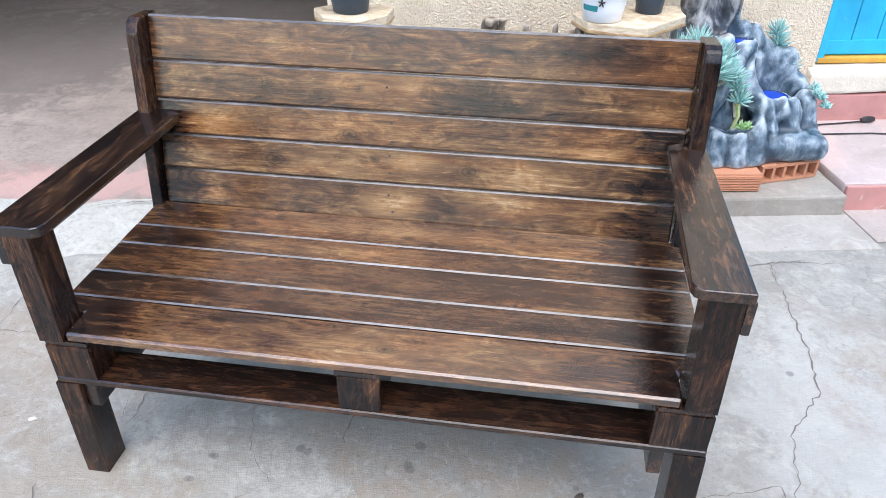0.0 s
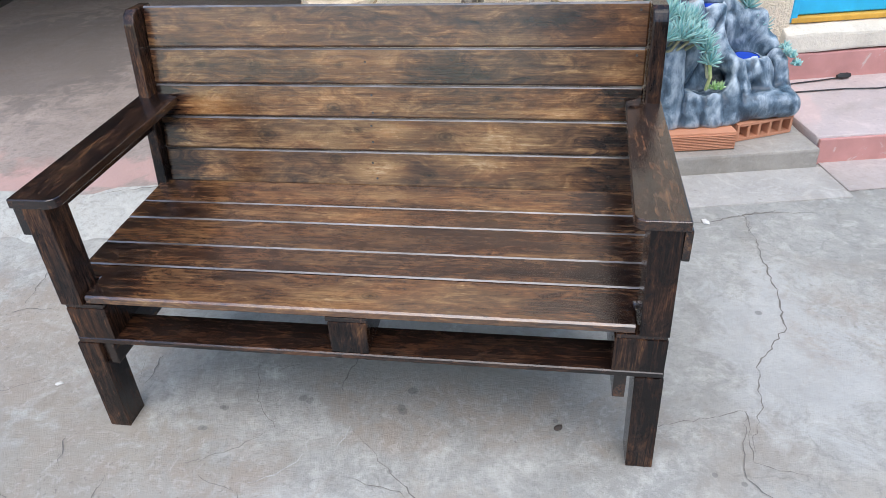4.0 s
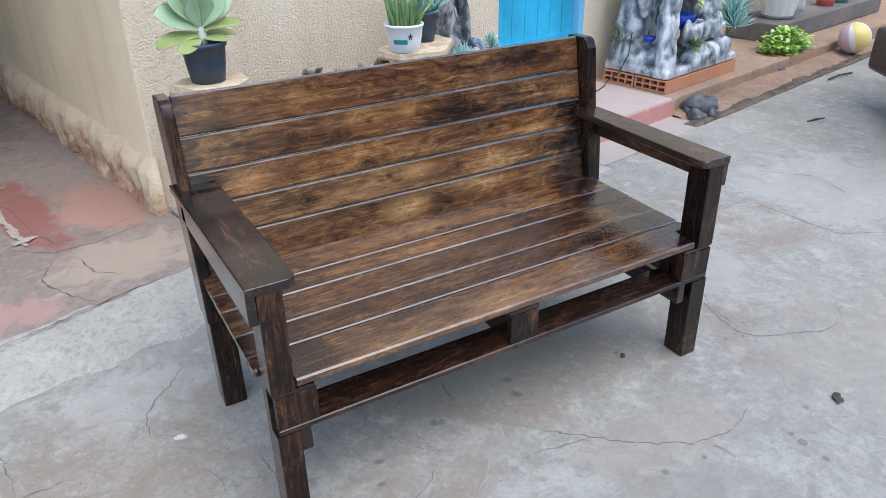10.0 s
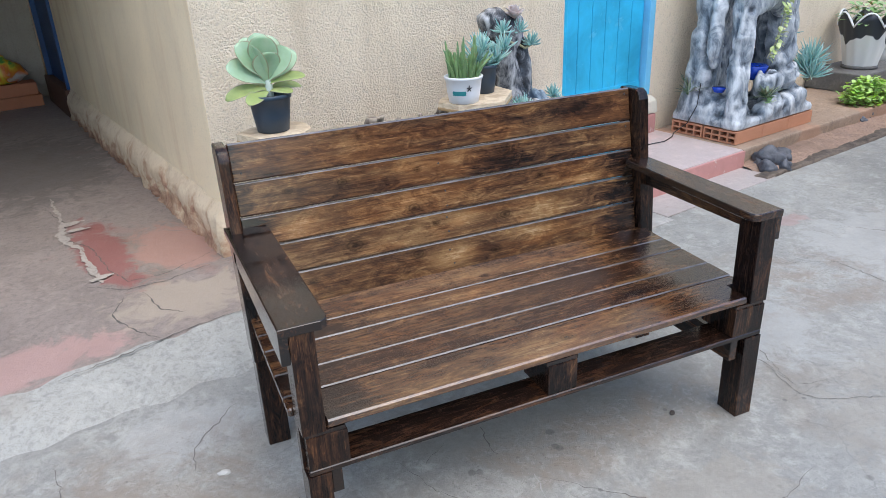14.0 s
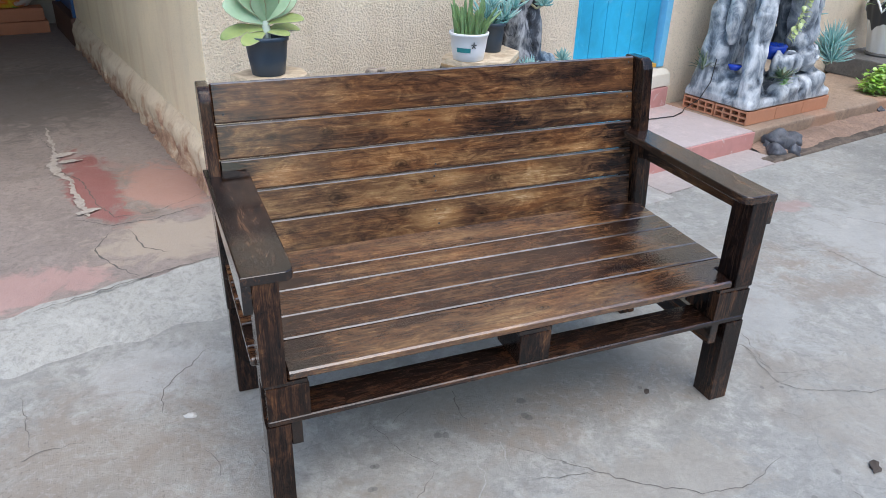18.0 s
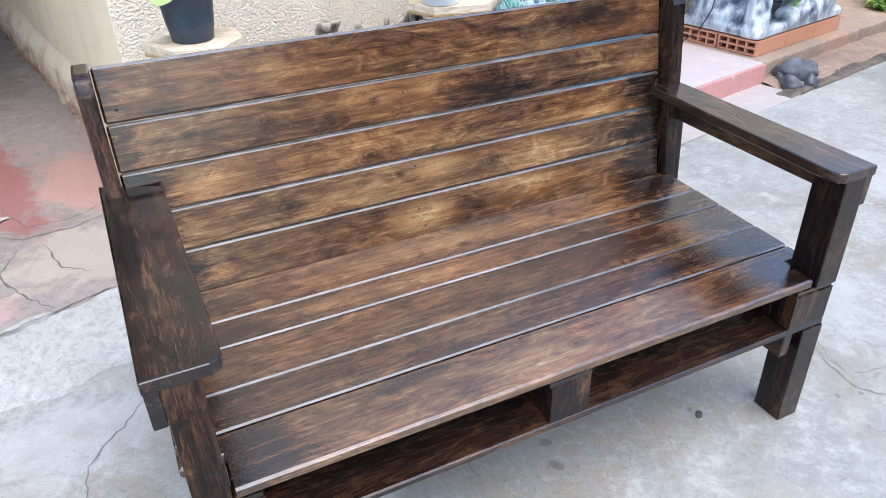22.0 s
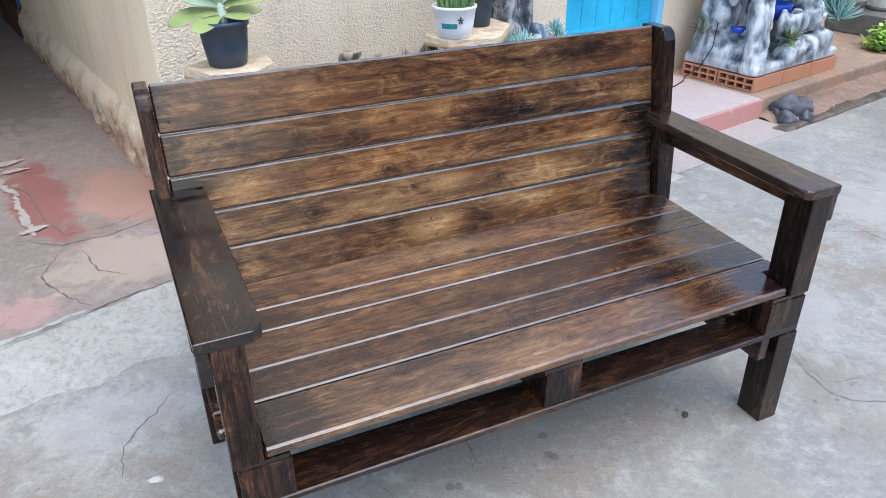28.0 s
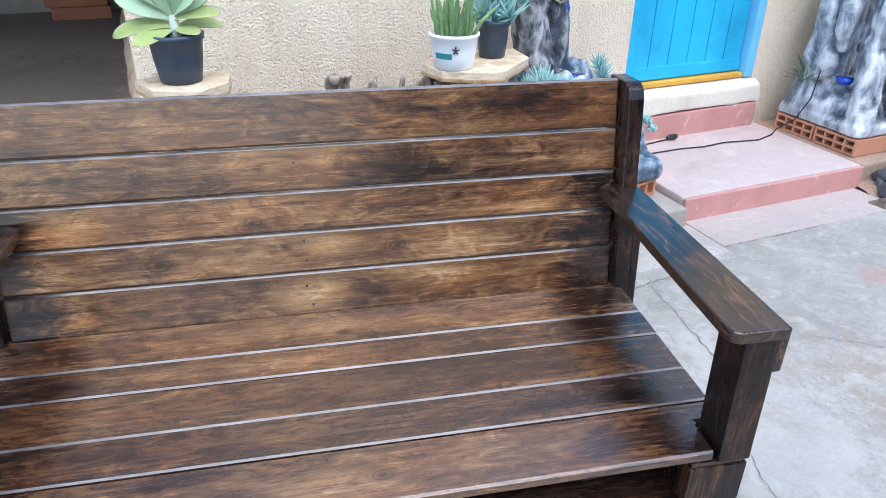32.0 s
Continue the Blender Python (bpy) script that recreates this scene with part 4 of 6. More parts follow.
OLIVE = leafy("olive_green_leaf", (0.16, 0.24, 0.04), (0.32, 0.40, 0.10), 0.42, 12)
FINGER = leafy("bright_green_stem", (0.045, 0.15, 0.035), (0.13, 0.29, 0.075), 0.45, 30)
BUSHLEAF = leafy("yellow_green_bush_leaf", (0.15, 0.42, 0.02), (0.40, 0.64, 0.055), 0.35, 25)
DARKLEAF = leafy("dark_green_leaf", (0.03, 0.08, 0.04), (0.08, 0.17, 0.08), 0.45, 25)
VARIEG = leafy("yellow_variegated_leaf", (0.35, 0.48, 0.12), (0.66, 0.70, 0.32), 0.45, 40)
ROSE = leafy("pinkish_rosette_leaf", (0.40, 0.33, 0.34), (0.56, 0.46, 0.46), 0.5, 20)
POTBLACK = plain("blue_black_plastic", (0.026, 0.046, 0.070), 0.40, 0.15, 6)
POTWHITE = plain("white_plastic", (0.82, 0.83, 0.84), 0.35, 0.05, 5)
SOIL = concrete("dark_potting_soil", 0.06, 0.03, (1, 0.8, 0.6))
TEAL = plain("teal_print", (0.02, 0.24, 0.25), 0.5)
CLAY = stucco("orange_hollow_clay", (0.58, 0.27, 0.16), (0.42, 0.18, 0.10), 0.4, 2.0)
CABLE = plain("black_rubber", (0.02, 0.02, 0.02), 0.5)
DIRT = concrete("reddish_garden_soil", 0.38, 0.23, (1.0, 0.66, 0.48), gloss=0.9)
BROWNKERB = concrete("earth_stained_concrete", 0.40, 0.27, (1.0, 0.72, 0.52), 0.35, 0.5, 0.8, (0.40, 0.20, 0.12))
STONE = rock_paint("dark_field_stone", (0.016, 0.019, 0.026), (0.038, 0.043, 0.055), (0.11, 0.115, 0.13), 0.5)
OLDWOOD = rock_paint("weathered_driftwood", (0.03, 0.022, 0.018), (0.14, 0.105, 0.08), (0.40, 0.33, 0.26), 0.85, -0.02, 3.0, 0.4)
BEAM = rock_paint("rotten_dark_timber", (0.03, 0.024, 0.02), (0.085, 0.066, 0.052), (0.18, 0.14, 0.11), 0.9)
BLOCKM = concrete("dark_grey_block", 0.20, 0.12, (1.0, 0.97, 0.92))
CARPAINT = plain("black_car_paint", (0.006, 0.010, 0.018), 0.22, 0.1, 3)
RUBBER = plain("tyre_rubber", (0.02, 0.02, 0.02), 0.8)
GLASS = plain("dark_car_glass", (0.02, 0.025, 0.03), 0.08, 0.05, 2, 0.0)
CRACKM = plain("dark_crack", (0.155, 0.14, 0.125), 0.95)


def slab_wood(name):
    n = Nodes(name)
    v = n.coords((16, 16, 60), "World", (0, 0, 30))
    f = n.noise(v, 1.0, 5, 0.6, 1.4)
    n.colour(n.ramp(f, (0.35, (0.50, 0.37, 0.24)), (0.62, (0.74, 0.61, 0.44)))).value(Roughness=0.6)
    n.bump(f, 0.2, 0.004)
    return n.m


RAWWOOD = slab_wood("pale_sawn_wood")
BARK = rock_paint("orange_brown_bark", (0.12, 0.06, 0.03), (0.30, 0.17, 0.08), (0.50, 0.34, 0.18), 0.8)

# ---------------------------------------------------------------- house front: door, threshold, landing
HF = pose(-0.6, 1.91, 0, 0, 0, AZ + 1.2)
wall_front.matrix_basis = HF
landing.matrix_basis = HM


def door_thing():
    d = thing("door_1", "bright blue painted plank door, closed", "door", HF, kind="structure")
    u0, u1, n = 2.245, 2.985, 6
    w = (u1 - u0) / n
    for i in range(n):
        part("door_plank", box(u0 + i * w + 0.002, u0 + (i + 1) * w - 0.002, 0.045, 0.072, 0.40, 2.20, 0.004), BLUE, d)
    part("bottom_rail", box(u0, u1, 0.038, 0.0445, 0.405, 0.470, 0.003), BLUE, d)
    part("frame", box(u1 + 0.003, u1 + 0.058, -0.004, 0.09, 0.375, 2.26, 0.004), PALEBLUE, d, "pale blue painted frame")
    part("frame", box(u0 - 0.035, u0 - 0.003, 0.012, 0.09, 0.375, 2.26, 0.004), BLUE, d)
    part("lintel", box(u0 - 0.035, u1 + 0.058, 0.012, 0.09, 2.263, 2.33, 0.004), PALEBLUE, d)
    part("sill", box(u0 - 0.03, u1 + 0.002, 0.008, 0.09, 0.372, 0.397, 0.004), YELLOW, d, "yellow painted sill")
    return d


door_thing()
bm = prism([(0.004, 0.245), (0.2, 0.245), (0.2, 0.370), (0.02, 0.370), (-0.045, 0.335), (-0.055, 0.25)], "x", 2.17, 3.085, 0.012)
bmesh.ops.subdivide_edges(bm, edges=[e for e in bm.edges if e.calc_length() > 0.3], cuts=14, use_grid_fill=True)
for v in bm.verts:
    v.co += Vector(noise.noise_vector(v.co * 11)) * 0.007
thing("doorstep", "cream rendered doorstep under the blue door", "doorstep", HF, bm=bm, mat=THRESH, kind="structure")
thing("trim", "red painted band below the doorstep", "riser", HF, bm=box(2.19, 3.07, -0.052, 0.1, 0.10, 0.244, 0.008, rough=0.004, cuts=4), mat=REDRISER, kind="structure")
thing("trim", "red painted riser of the landing", "riser", HM, bm=box(2.056, 3.118, -0.668, -0.652, -0.01, 0.112, 0.006, rough=0.003, cuts=4), mat=REDRISER, kind="structure")
thing("pavement", "earth-stained concrete platform beside the landing", "platform", HM, bm=box(3.124, 9.5, -0.650, 0.06, -0.02, 0.114, 0.014, rough=0.004, cuts=5), mat=BROWNKERB, kind="structure")
thing("pavement", "faded pink apron before the landing", "apron", HM, bm=box(2.07, 3.09, -0.905, -0.66, -0.02, 0.006, 0.004, rough=0.0), mat=APRON, kind="structure")
thing("pavement", "grey concrete apron with a cracked edge", "apron", HM, bm=box(0.5, 2.064, -0.955, -0.70, -0.02, 0.006, 0.004, rough=0.0), mat=STRIP, kind="structure")

# ---------------------------------------------------------------- cracks in the concrete
def crack(points, width, seed, parent, z=0.0012, m=None, mat=None, name="crack"):
    r = rng(seed)
    pts = []
    for (a, b), (c, d) in zip(points, points[1:]):
        n = max(2, int(math.hypot(c - a, d - b) / 0.018))
        for i in range(n):
            f = i / n
            pts.append((a + (c - a) * f + r.uniform(-0.006, 0.006), b + (d - b) * f + r.uniform(-0.006, 0.006)))
    bm = bmesh.new()
    prev = None
    for i, (x, y) in enumerate(pts):
        x2, y2 = pts[min(i + 1, len(pts) - 1)]
        x1, y1 = pts[max(i - 1, 0)]
        t = Vector((x2 - x1, y2 - y1, 0))
        s = Vector((-t.y, t.x, 0)).normalized() * width * r.uniform(0.25, 1.0) * (0.3 + 0.7 * math.sin(math.pi * min(1, (i + 1) / len(pts))))
        c = Vector((x, y, z))
        now = [bm.verts.new(c - s), bm.verts.new(c + s), bm.verts.new(c + Vector((0, 0, -0.006)))]
        if prev:
            bm.faces.new((prev[0], now[0], now[1], prev[1]))
        prev = now
    bmesh.ops.delete(bm, geom=[v for v in bm.verts if not v.link_faces], context="VERTS")
    return part(name, bm, mat or CRACKM, parent, m=m)


for i, (pts, w) in enumerate((
    (((1.609, -1.046), (1.558, -1.265), (1.515, -1.514), (1.46, -1.677), (1.311, -1.828), (1.265, -1.959), (1.217, -2.04), (1.169, -2.134)), 0.0032),
    (((0.18, -1.945), (0.279, -2.089), (0.398, -2.257), (0.535, -2.383), (0.644, -2.424), (0.838, -2.404)), 0.0022),
    (((0.90, -2.02), (1.21, -1.989), (1.163, -2.155), (1.3, -2.22)), 0.0016),
    (((1.15, -0.965), (1.45, -0.93), (1.75, -0.925), (2.06, -0.905), (2.55, -0.905), (3.12, -0.87)), 0.004),
    (((1.30, -1.045), (1.448, -1.061), (1.65, -1.02), (1.9, -1.05)), 0.003),
    (((1.9, -1.5), (2.2, -1.75), (2.15, -2.1), (2.5, -2.4)), 0.002),
    (((2.6, -1.5), (2.75, -1.75), (2.6, -2.0)), 0.0025),
)):
    crack(pts, w, 40 + i, ground, m=HM)
# finer cracks and trowel marks round the bench
PALECRACK = concrete("pale_flaked_concrete", 0.43, 0.33, (1.0, 0.975, 0.90))
CRACKS_LEFT = (
    (((-0.770, 0.804), (-0.825, 0.732), (-0.895, 0.658), (-0.921, 0.612), (-0.935, 0.563), (-0.930, 0.506), (-0.892, 0.501)), 0.0032, 0), (((-0.833, 0.308), (-0.801, 0.246), (-0.801, 0.159)), 0.002, 0), (((-0.727, 0.244), (-0.700, 0.173), (-0.702, 0.120)), 0.0016, 0),
    (((-1.299, 0.417), (-1.247, 0.446), (-1.180, 0.446), (-1.132, 0.457)), 0.0034, 0), (((-1.328, 0.718), (-1.296, 0.575), (-1.274, 0.448)), 0.0028, 0),
)
CRACKS_RIGHT = (
    (((0.974, 0.194), (0.959, 0.120), (0.946, 0.049), (0.930, -0.029), (0.982, -0.074), (1.133, -0.138), (1.179, -0.166), (1.272, -0.165), (1.414, -0.083), (1.447, -0.045)), 0.0024, 0),
    (((0.427, -0.356), (0.442, -0.431)), 0.0018, 0), (((0.762, -0.450), (0.770, -0.534)), 0.0018, 0),
)
CRACKS_FRONT = (
    (((-0.753, -0.42), (-0.719, -0.385), (-0.675, -0.357), (-0.617, -0.332), (-0.614, -0.285), (-0.62, -0.2), (-0.615, -0.155)), 0.003, 0),
    (((-0.71, -0.459), (-0.663, -0.438), (-0.612, -0.409), (-0.604, -0.346)), 0.0026, 0),
    (((-0.706, -0.38), (-0.834, -0.264), (-0.949, -0.167), (-1.002, -0.137)), 0.002, 0),
    (((-1.13, 0.033), (-1.092, 0.068), (-1.027, 0.109), (-0.959, 0.147)), 0.002, 0),
    (((-0.796, -0.069), (-0.771, -0.124), (-0.747, -0.184)), 0.003, 0),
    (((-0.684, 0.266), (-0.676, 0.181), (-0.674, 0.126)), 0.0026, 0),
    (((-0.43, -0.122), (-0.382, -0.092), (-0.318, -0.049), (-0.245, 0.019)), 0.002, 0),
    (((-0.245, 0.019), (-0.292, 0.065), (-0.338, 0.148), (-0.38, 0.278)), 0.002, 0),
    (((-0.382, -0.155), (-0.325, -0.169), (-0.262, -0.187)), 0.002, 0),
)
CRACKS_UNDER = (
    (((-0.311, 0.227), (-0.256, 0.263), (-0.209, 0.293)), 0.002, 0),
    (((-0.089, 0.3), (-0.101, 0.226), (-0.096, 0.146)), 0.005, 0),
    (((-0.008, -0.121), (0.061, -0.135), (0.127, -0.148), (0.178, -0.183)), 0.002, 0),
    (((-0.262, -0.187), (-0.237, -0.247), (-0.199, -0.314)), 0.002, 0),
    (((-0.719, -0.226), (-0.696, -0.262)), 0.002, 0),
    (((-0.246, -0.163), (-0.198, -0.127), (-0.163, -0.095), (-0.137, -0.046), (-0.144, -0.006), (-0.206, 0.032)), 0.004, 1),
    (((-0.045, 0.049), (-0.057, -0.012), (-0.062, -0.082)), 0.004, 1),
    (((1.053, 1.175), (1.163, 1.211), (1.368, 1.271)), 0.0022, 0),
    (((1.174, 1.214), (1.168, 1.052)), 0.0022, 0),
)
for i, (pts, w, pale) in enumerate(CRACKS_LEFT + CRACKS_RIGHT + CRACKS_FRONT + CRACKS_UNDER):
    crack(pts, 0.7 * w, 140 + i, ground, 0.0016 + 0.0002 * (i % 7), mat=PALECRACK if pale else None)
for i, (pts, w) in enumerate((
    (((-0.62, 1.4), (-0.56, 1.0), (-0.60, 0.72), (-0.52, 0.55), (-0.50, 0.15), (-0.46, 0.0), (-0.30, -0.02), (-0.05, 0.09)), 0.004),
    (((-0.52, -0.15), (-0.60, -0.3), (-0.56, -0.45), (-0.49, -0.60)), 0.005),
    (((-0.44, -0.15), (-0.42, -0.36), (-0.34, -0.46)), 0.004),
)):
    crack(pts, w, 80 + i, passage, FLOOR_Z + 0.0015)
FILL = concrete("pale_crack_filler", 0.52, 0.40, (1.0, 0.88, 0.76))
for i, (pts, w) in enumerate((
        (((-0.55, 1.49), (-0.56, 1.35), (-0.56, 1.15), (-0.58, 0.93)), 0.014), (((-0.57, 1.0), (-0.58, 0.92), (-0.61, 0.80), (-0.596, 0.65), (-0.555, 0.54), (-0.55, 0.48)), 0.030),
        (((-0.56, 0.56), (-0.57, 0.37), (-0.566, 0.23), (-0.565, 0.10), (-0.555, 0.03)), 0.022), (((-0.60, 0.92), (-0.54, 0.945), (-0.45, 0.955)), 0.036), (((-0.57, 0.815), (-0.51, 0.82), (-0.44, 0.81)), 0.034), (((-0.60, 0.10), (-0.55, 0.11), (-0.48, 0.125)), 0.034))):
    crack(pts, w, 60 + i, passage, FLOOR_Z + 0.003 + 0.0012 * i, mat=FILL, name="filler")
crack(((-0.62, 0.06), (-0.49, -0.085), (-0.32, -0.096), (-0.09, -0.053)), 0.004, 91, passage, FLOOR_Z + 0.002)
crack(((-0.85, -0.665), (-0.6, -0.63), (-0.35, -0.59), (-0.15, -0.585)), 0.005, 90, passage, FLOOR_Z + 0.004)

# small litter on the ground
LITTER = plain("pale_chip", (0.6, 0.58, 0.54), 0.8)
TWIG = plain("dry_leaf_brown", (0.07, 0.055, 0.045), 0.9)


def chip(name, label, cat, x, y, size, mat, seed, ragged=0.35):
    r = rng(seed)
    bm = bmesh.new()
    bmesh.ops.create_icosphere(bm, subdivisions=2, radius=1)
    for v in bm.verts:
        v.co *= 1 + ragged * noise.noise(v.co * (1.0 + 2.8 * ragged) + Vector((seed, 0, 0)))
        v.co = Vector((v.co.x * size, v.co.y * size * 0.6, max(v.co.z, -0.6) * size * 0.28 + size * 0.168))
    thing(name, label, cat, pose(x, y, 0, 0, 0, r.uniform(0, 180)), bm=bm, mat=mat)


chip("pebble", "small pale pebble on the concrete", "pebble", -0.93, 0.12, 0.012, LITTER, 1)
chip("paper_scrap", "torn white scrap lying on the concrete", "scrap", -0.857, 0.460, 0.020, LITTER, 2)
chip("dry_leaf", "dark dry leaf crumb on the concrete", "leaf", 0.494, 0.091, 0.014, TWIG, 3)
chip("dry_leaf", "curled dark dry leaf on the yard", "leaf", 0.899, -0.41, 0.024, TWIG, 4, 1.1)
chip("dry_leaf", "brown leaf crumb on the concrete", "leaf", 1.028, 1.153, 0.02, LITTER, 5)
bm = tube([(3.198, 1.325, 0.005), (3.277, 1.318, 0.009), (3.357, 1.311, 0.005)], [0.004, 0.007, 0.003], 6)
thing("stick", "thin dry twig lying in the yard", "stick", bm=bm, mat=TWIG)
bm = tube([hs(4.70, -0.99, 0.014), hs(4.85, -1.0, 0.02), hs(5.02, -1.03, 0.014)], 0.007, 7)
thing("stick", "dark stick lying on the yard", "stick", bm=bm, mat=TWIG)

# ---------------------------------------------------------------- driftwood and shelves
def driftwood():
    runs = (
        ((0.06, -0.44, 0.668), (0.22, -0.36, 0.620), 0.045, 0.05), ((0.22, -0.36, 0.62), (0.42, -0.28, 0.50), 0.05, 0.065), ((0.42, -0.28, 0.50), (0.72, -0.24, 0.46), 0.065, 0.075),
        ((0.72, -0.24, 0.46), (1.05, -0.28, 0.48), 0.075, 0.085), ((1.05, -0.28, 0.48), (1.18, -0.42, 0.635), 0.07, 0.055), ((0.98, -0.30, 0.48), (1.03, -0.40, 0.605), 0.055, 0.04),
        ((0.68, -0.26, 0.48), (0.655, -0.30, 0.655), 0.04, 0.03), ((0.70, -0.27, 0.55), (0.705, -0.30, 0.675), 0.025, 0.014), ((0.80, -0.26, 0.48), (0.795, -0.30, 0.645), 0.03, 0.018),
        ((0.85, -0.27, 0.48), (0.862, -0.31, 0.60), 0.028, 0.018), ((0.74, -0.29, 0.50), (0.745, -0.31, 0.635), 0.022, 0.016), ((0.89, -0.29, 0.50), (0.90, -0.33, 0.645), 0.03, 0.020), ((0.94, -0.30, 0.50), (0.955, -0.34, 0.625), 0.028, 0.022), ((1.01, -0.33, 0.52), (1.005, -0.37, 0.655), 0.045, 0.035), ((0.24, -0.33, 0.58), (0.20, -0.28, 0.05), 0.055, 0.07), ((1.08, -0.30, 0.50), (1.15, -0.25, 0.05), 0.07, 0.08), ((0.55, -0.26, 0.48), (0.62, -0.2, 0.05), 0.05, 0.06),
    )

    upright = [q for q in runs if q[1][2] > 0.595 and q[0][2] < 0.56 and abs(q[0][0] - q[1][0]) < 0.04]
    trunk = [q for q in runs if q not in upright]

    def bark(group):
        def field(p):
            d = soft_min([sd_capsule(p, a, b, ra, rb) for a, b, ra, rb in group], 0.03)
            d = d + 0.016 * L1(p[..., 0] * 9, p[..., 1] * 22, p[..., 2] * 22) + 0.012 * L2(p[..., 0] * 55, p[..., 1] * 55, p[..., 2] * 14)
            d = np.maximum(d, p[..., 2] - 0.700 + 0.02 * (p[..., 0] > 0.4))
            return np.maximum(d, 0.0885 - p[..., 2])
        return field

    log = thing("driftwood", "weathered brown driftwood log against the wall", "log", HM)
    part("trunk", field_mesh(bark(trunk), (-0.05, -0.55, 0.06), (1.35, -0.08, 0.75), 0.012), OLDWOOD, log, smooth=True)
    for q in upright:
        (ax, ay, az), (bx, by, bz), ra, rb = q
        lo = (min(ax, bx) - ra - 0.04, min(ay, by) - ra - 0.04, az - ra - 0.04)
        hi = (max(ax, bx) + ra + 0.04, max(ay, by) + ra + 0.04, bz + rb + 0.05)
        part("branch_stub", field_mesh(bark([q]), lo, hi, 0.007), OLDWOOD, log, smooth=True)
    return log


driftwood()


def log_shelf(points, z0, z1, label):
    s = thing("log_shelf", label, "shelf", HM)
    part("board", prism(points, "z", z0 + 0.003, z1, 0.003), RAWWOOD, s)
    cx, cy = (sum(p[i] for p in points) / len(points) for i in (0, 1))
    wide = [(cx + (x - cx) * 1.012, cy + (y - cy) * 1.012) for x, y in points]
    part("bark", prism(wide, "z", z0, z0 + 0.014, 0.004), BARK, s, "orange-brown bark edge")
    return s


log_shelf([(-0.01, -0.38), (0.035, -0.515), (0.165, -0.58), (0.262, -0.50), (0.285, -0.39), (0.235, -0.33), (0.08, -0.315)], 0.699, 0.738, "pale sawn log slice holding the black pot")
log_shelf([(0.945, -0.42), (0.975, -0.54), (1.07, -0.60), (1.17, -0.625), (1.36, -0.46), (1.375, -0.31), (1.2, -0.30), (1.0, -0.36)], 0.684, 0.722, "pale sawn log slice holding two pots")


# ---------------------------------------------------------------- pots and plants
def potted_paddle():
    base = hs(0.130, -0.430, 0.738)
    p = thing("potted_plant", "paddle-leaved succulent in a black plastic pot", "plant", Matrix.Translation(base))
    part("pot", pot_bm(0.063, 0.086, 0.150), POTBLACK, p, "black plastic nursery pot", smooth=True)
    part("soil", lathe([(0.06, 0.118), (0.072, 0.122), (0.05, 0.128), (0.001, 0.13)], 20), SOIL, p)
    part("stem", tube([(0, 0, 0.12), (0.004, 0, 0.17), (0.0, 0.004, 0.23)], [0.018, 0.016, 0.011], 9), PALESTEM, p, smooth=True)
    # heading, rise, length, half width, height, droop, roll
    lower = ((192, 0.30, 0.175, 0.034, 0.165, 0.42, -0.5), (226, 0.02, 0.145, 0.032, 0.158, 0.20, -0.4), (318, 0.10, 0.105, 0.030, 0.160, 0.15, 0.2), (345, 0.42, 0.150, 0.034, 0.185, 0.28, 0.4), (18, 0.30, 0.150, 0.026, 0.160, 0.34, 0.5), (110, 0.3, 0.14, 0.035, 0.165, 0.3, 0.0))
    upper = ((188, 0.50, 0.170, 0.048, 0.190, 0.04, -1.0), (180, 0.95, 0.170, 0.054, 0.205, 0.02, -1.0), (275, 1.12, 0.135, 0.056, 0.190, 0.0, 0.0), (345, 0.85, 0.150, 0.056, 0.200, 0.0, 1.0), (12, 0.62, 0.160, 0.050, 0.200, 0.0, 1.0), (255, 1.30, 0.165, 0.058, 0.210, -0.04, 0.0), (130, 0.95, 0.170, 0.056, 0.215, 0.0, -0.5), (60, 0.95, 0.170, 0.056, 0.215, 0.0, 0.5), (95, 1.15, 0.170, 0.056, 0.215, 0.0, 0.0), (225, 1.12, 0.150, 0.052, 0.205, 0.0, -0.5))
    for i, (h, rise, l, w, z, dr, roll) in enumerate(lower + upper):
        bm = paddle_leaf(bmesh.new(), (0, 0, z), h, rise, l, w, 0.25 if i >= len(lower) else 0.12, dr, 0.0045, 1, roll, blunt=True)
        part("leaf", bm, [OLIVE if i < len(lower) else PADDLE, PADDLE_RIM], p, smooth=True)
    return p


potted_paddle()


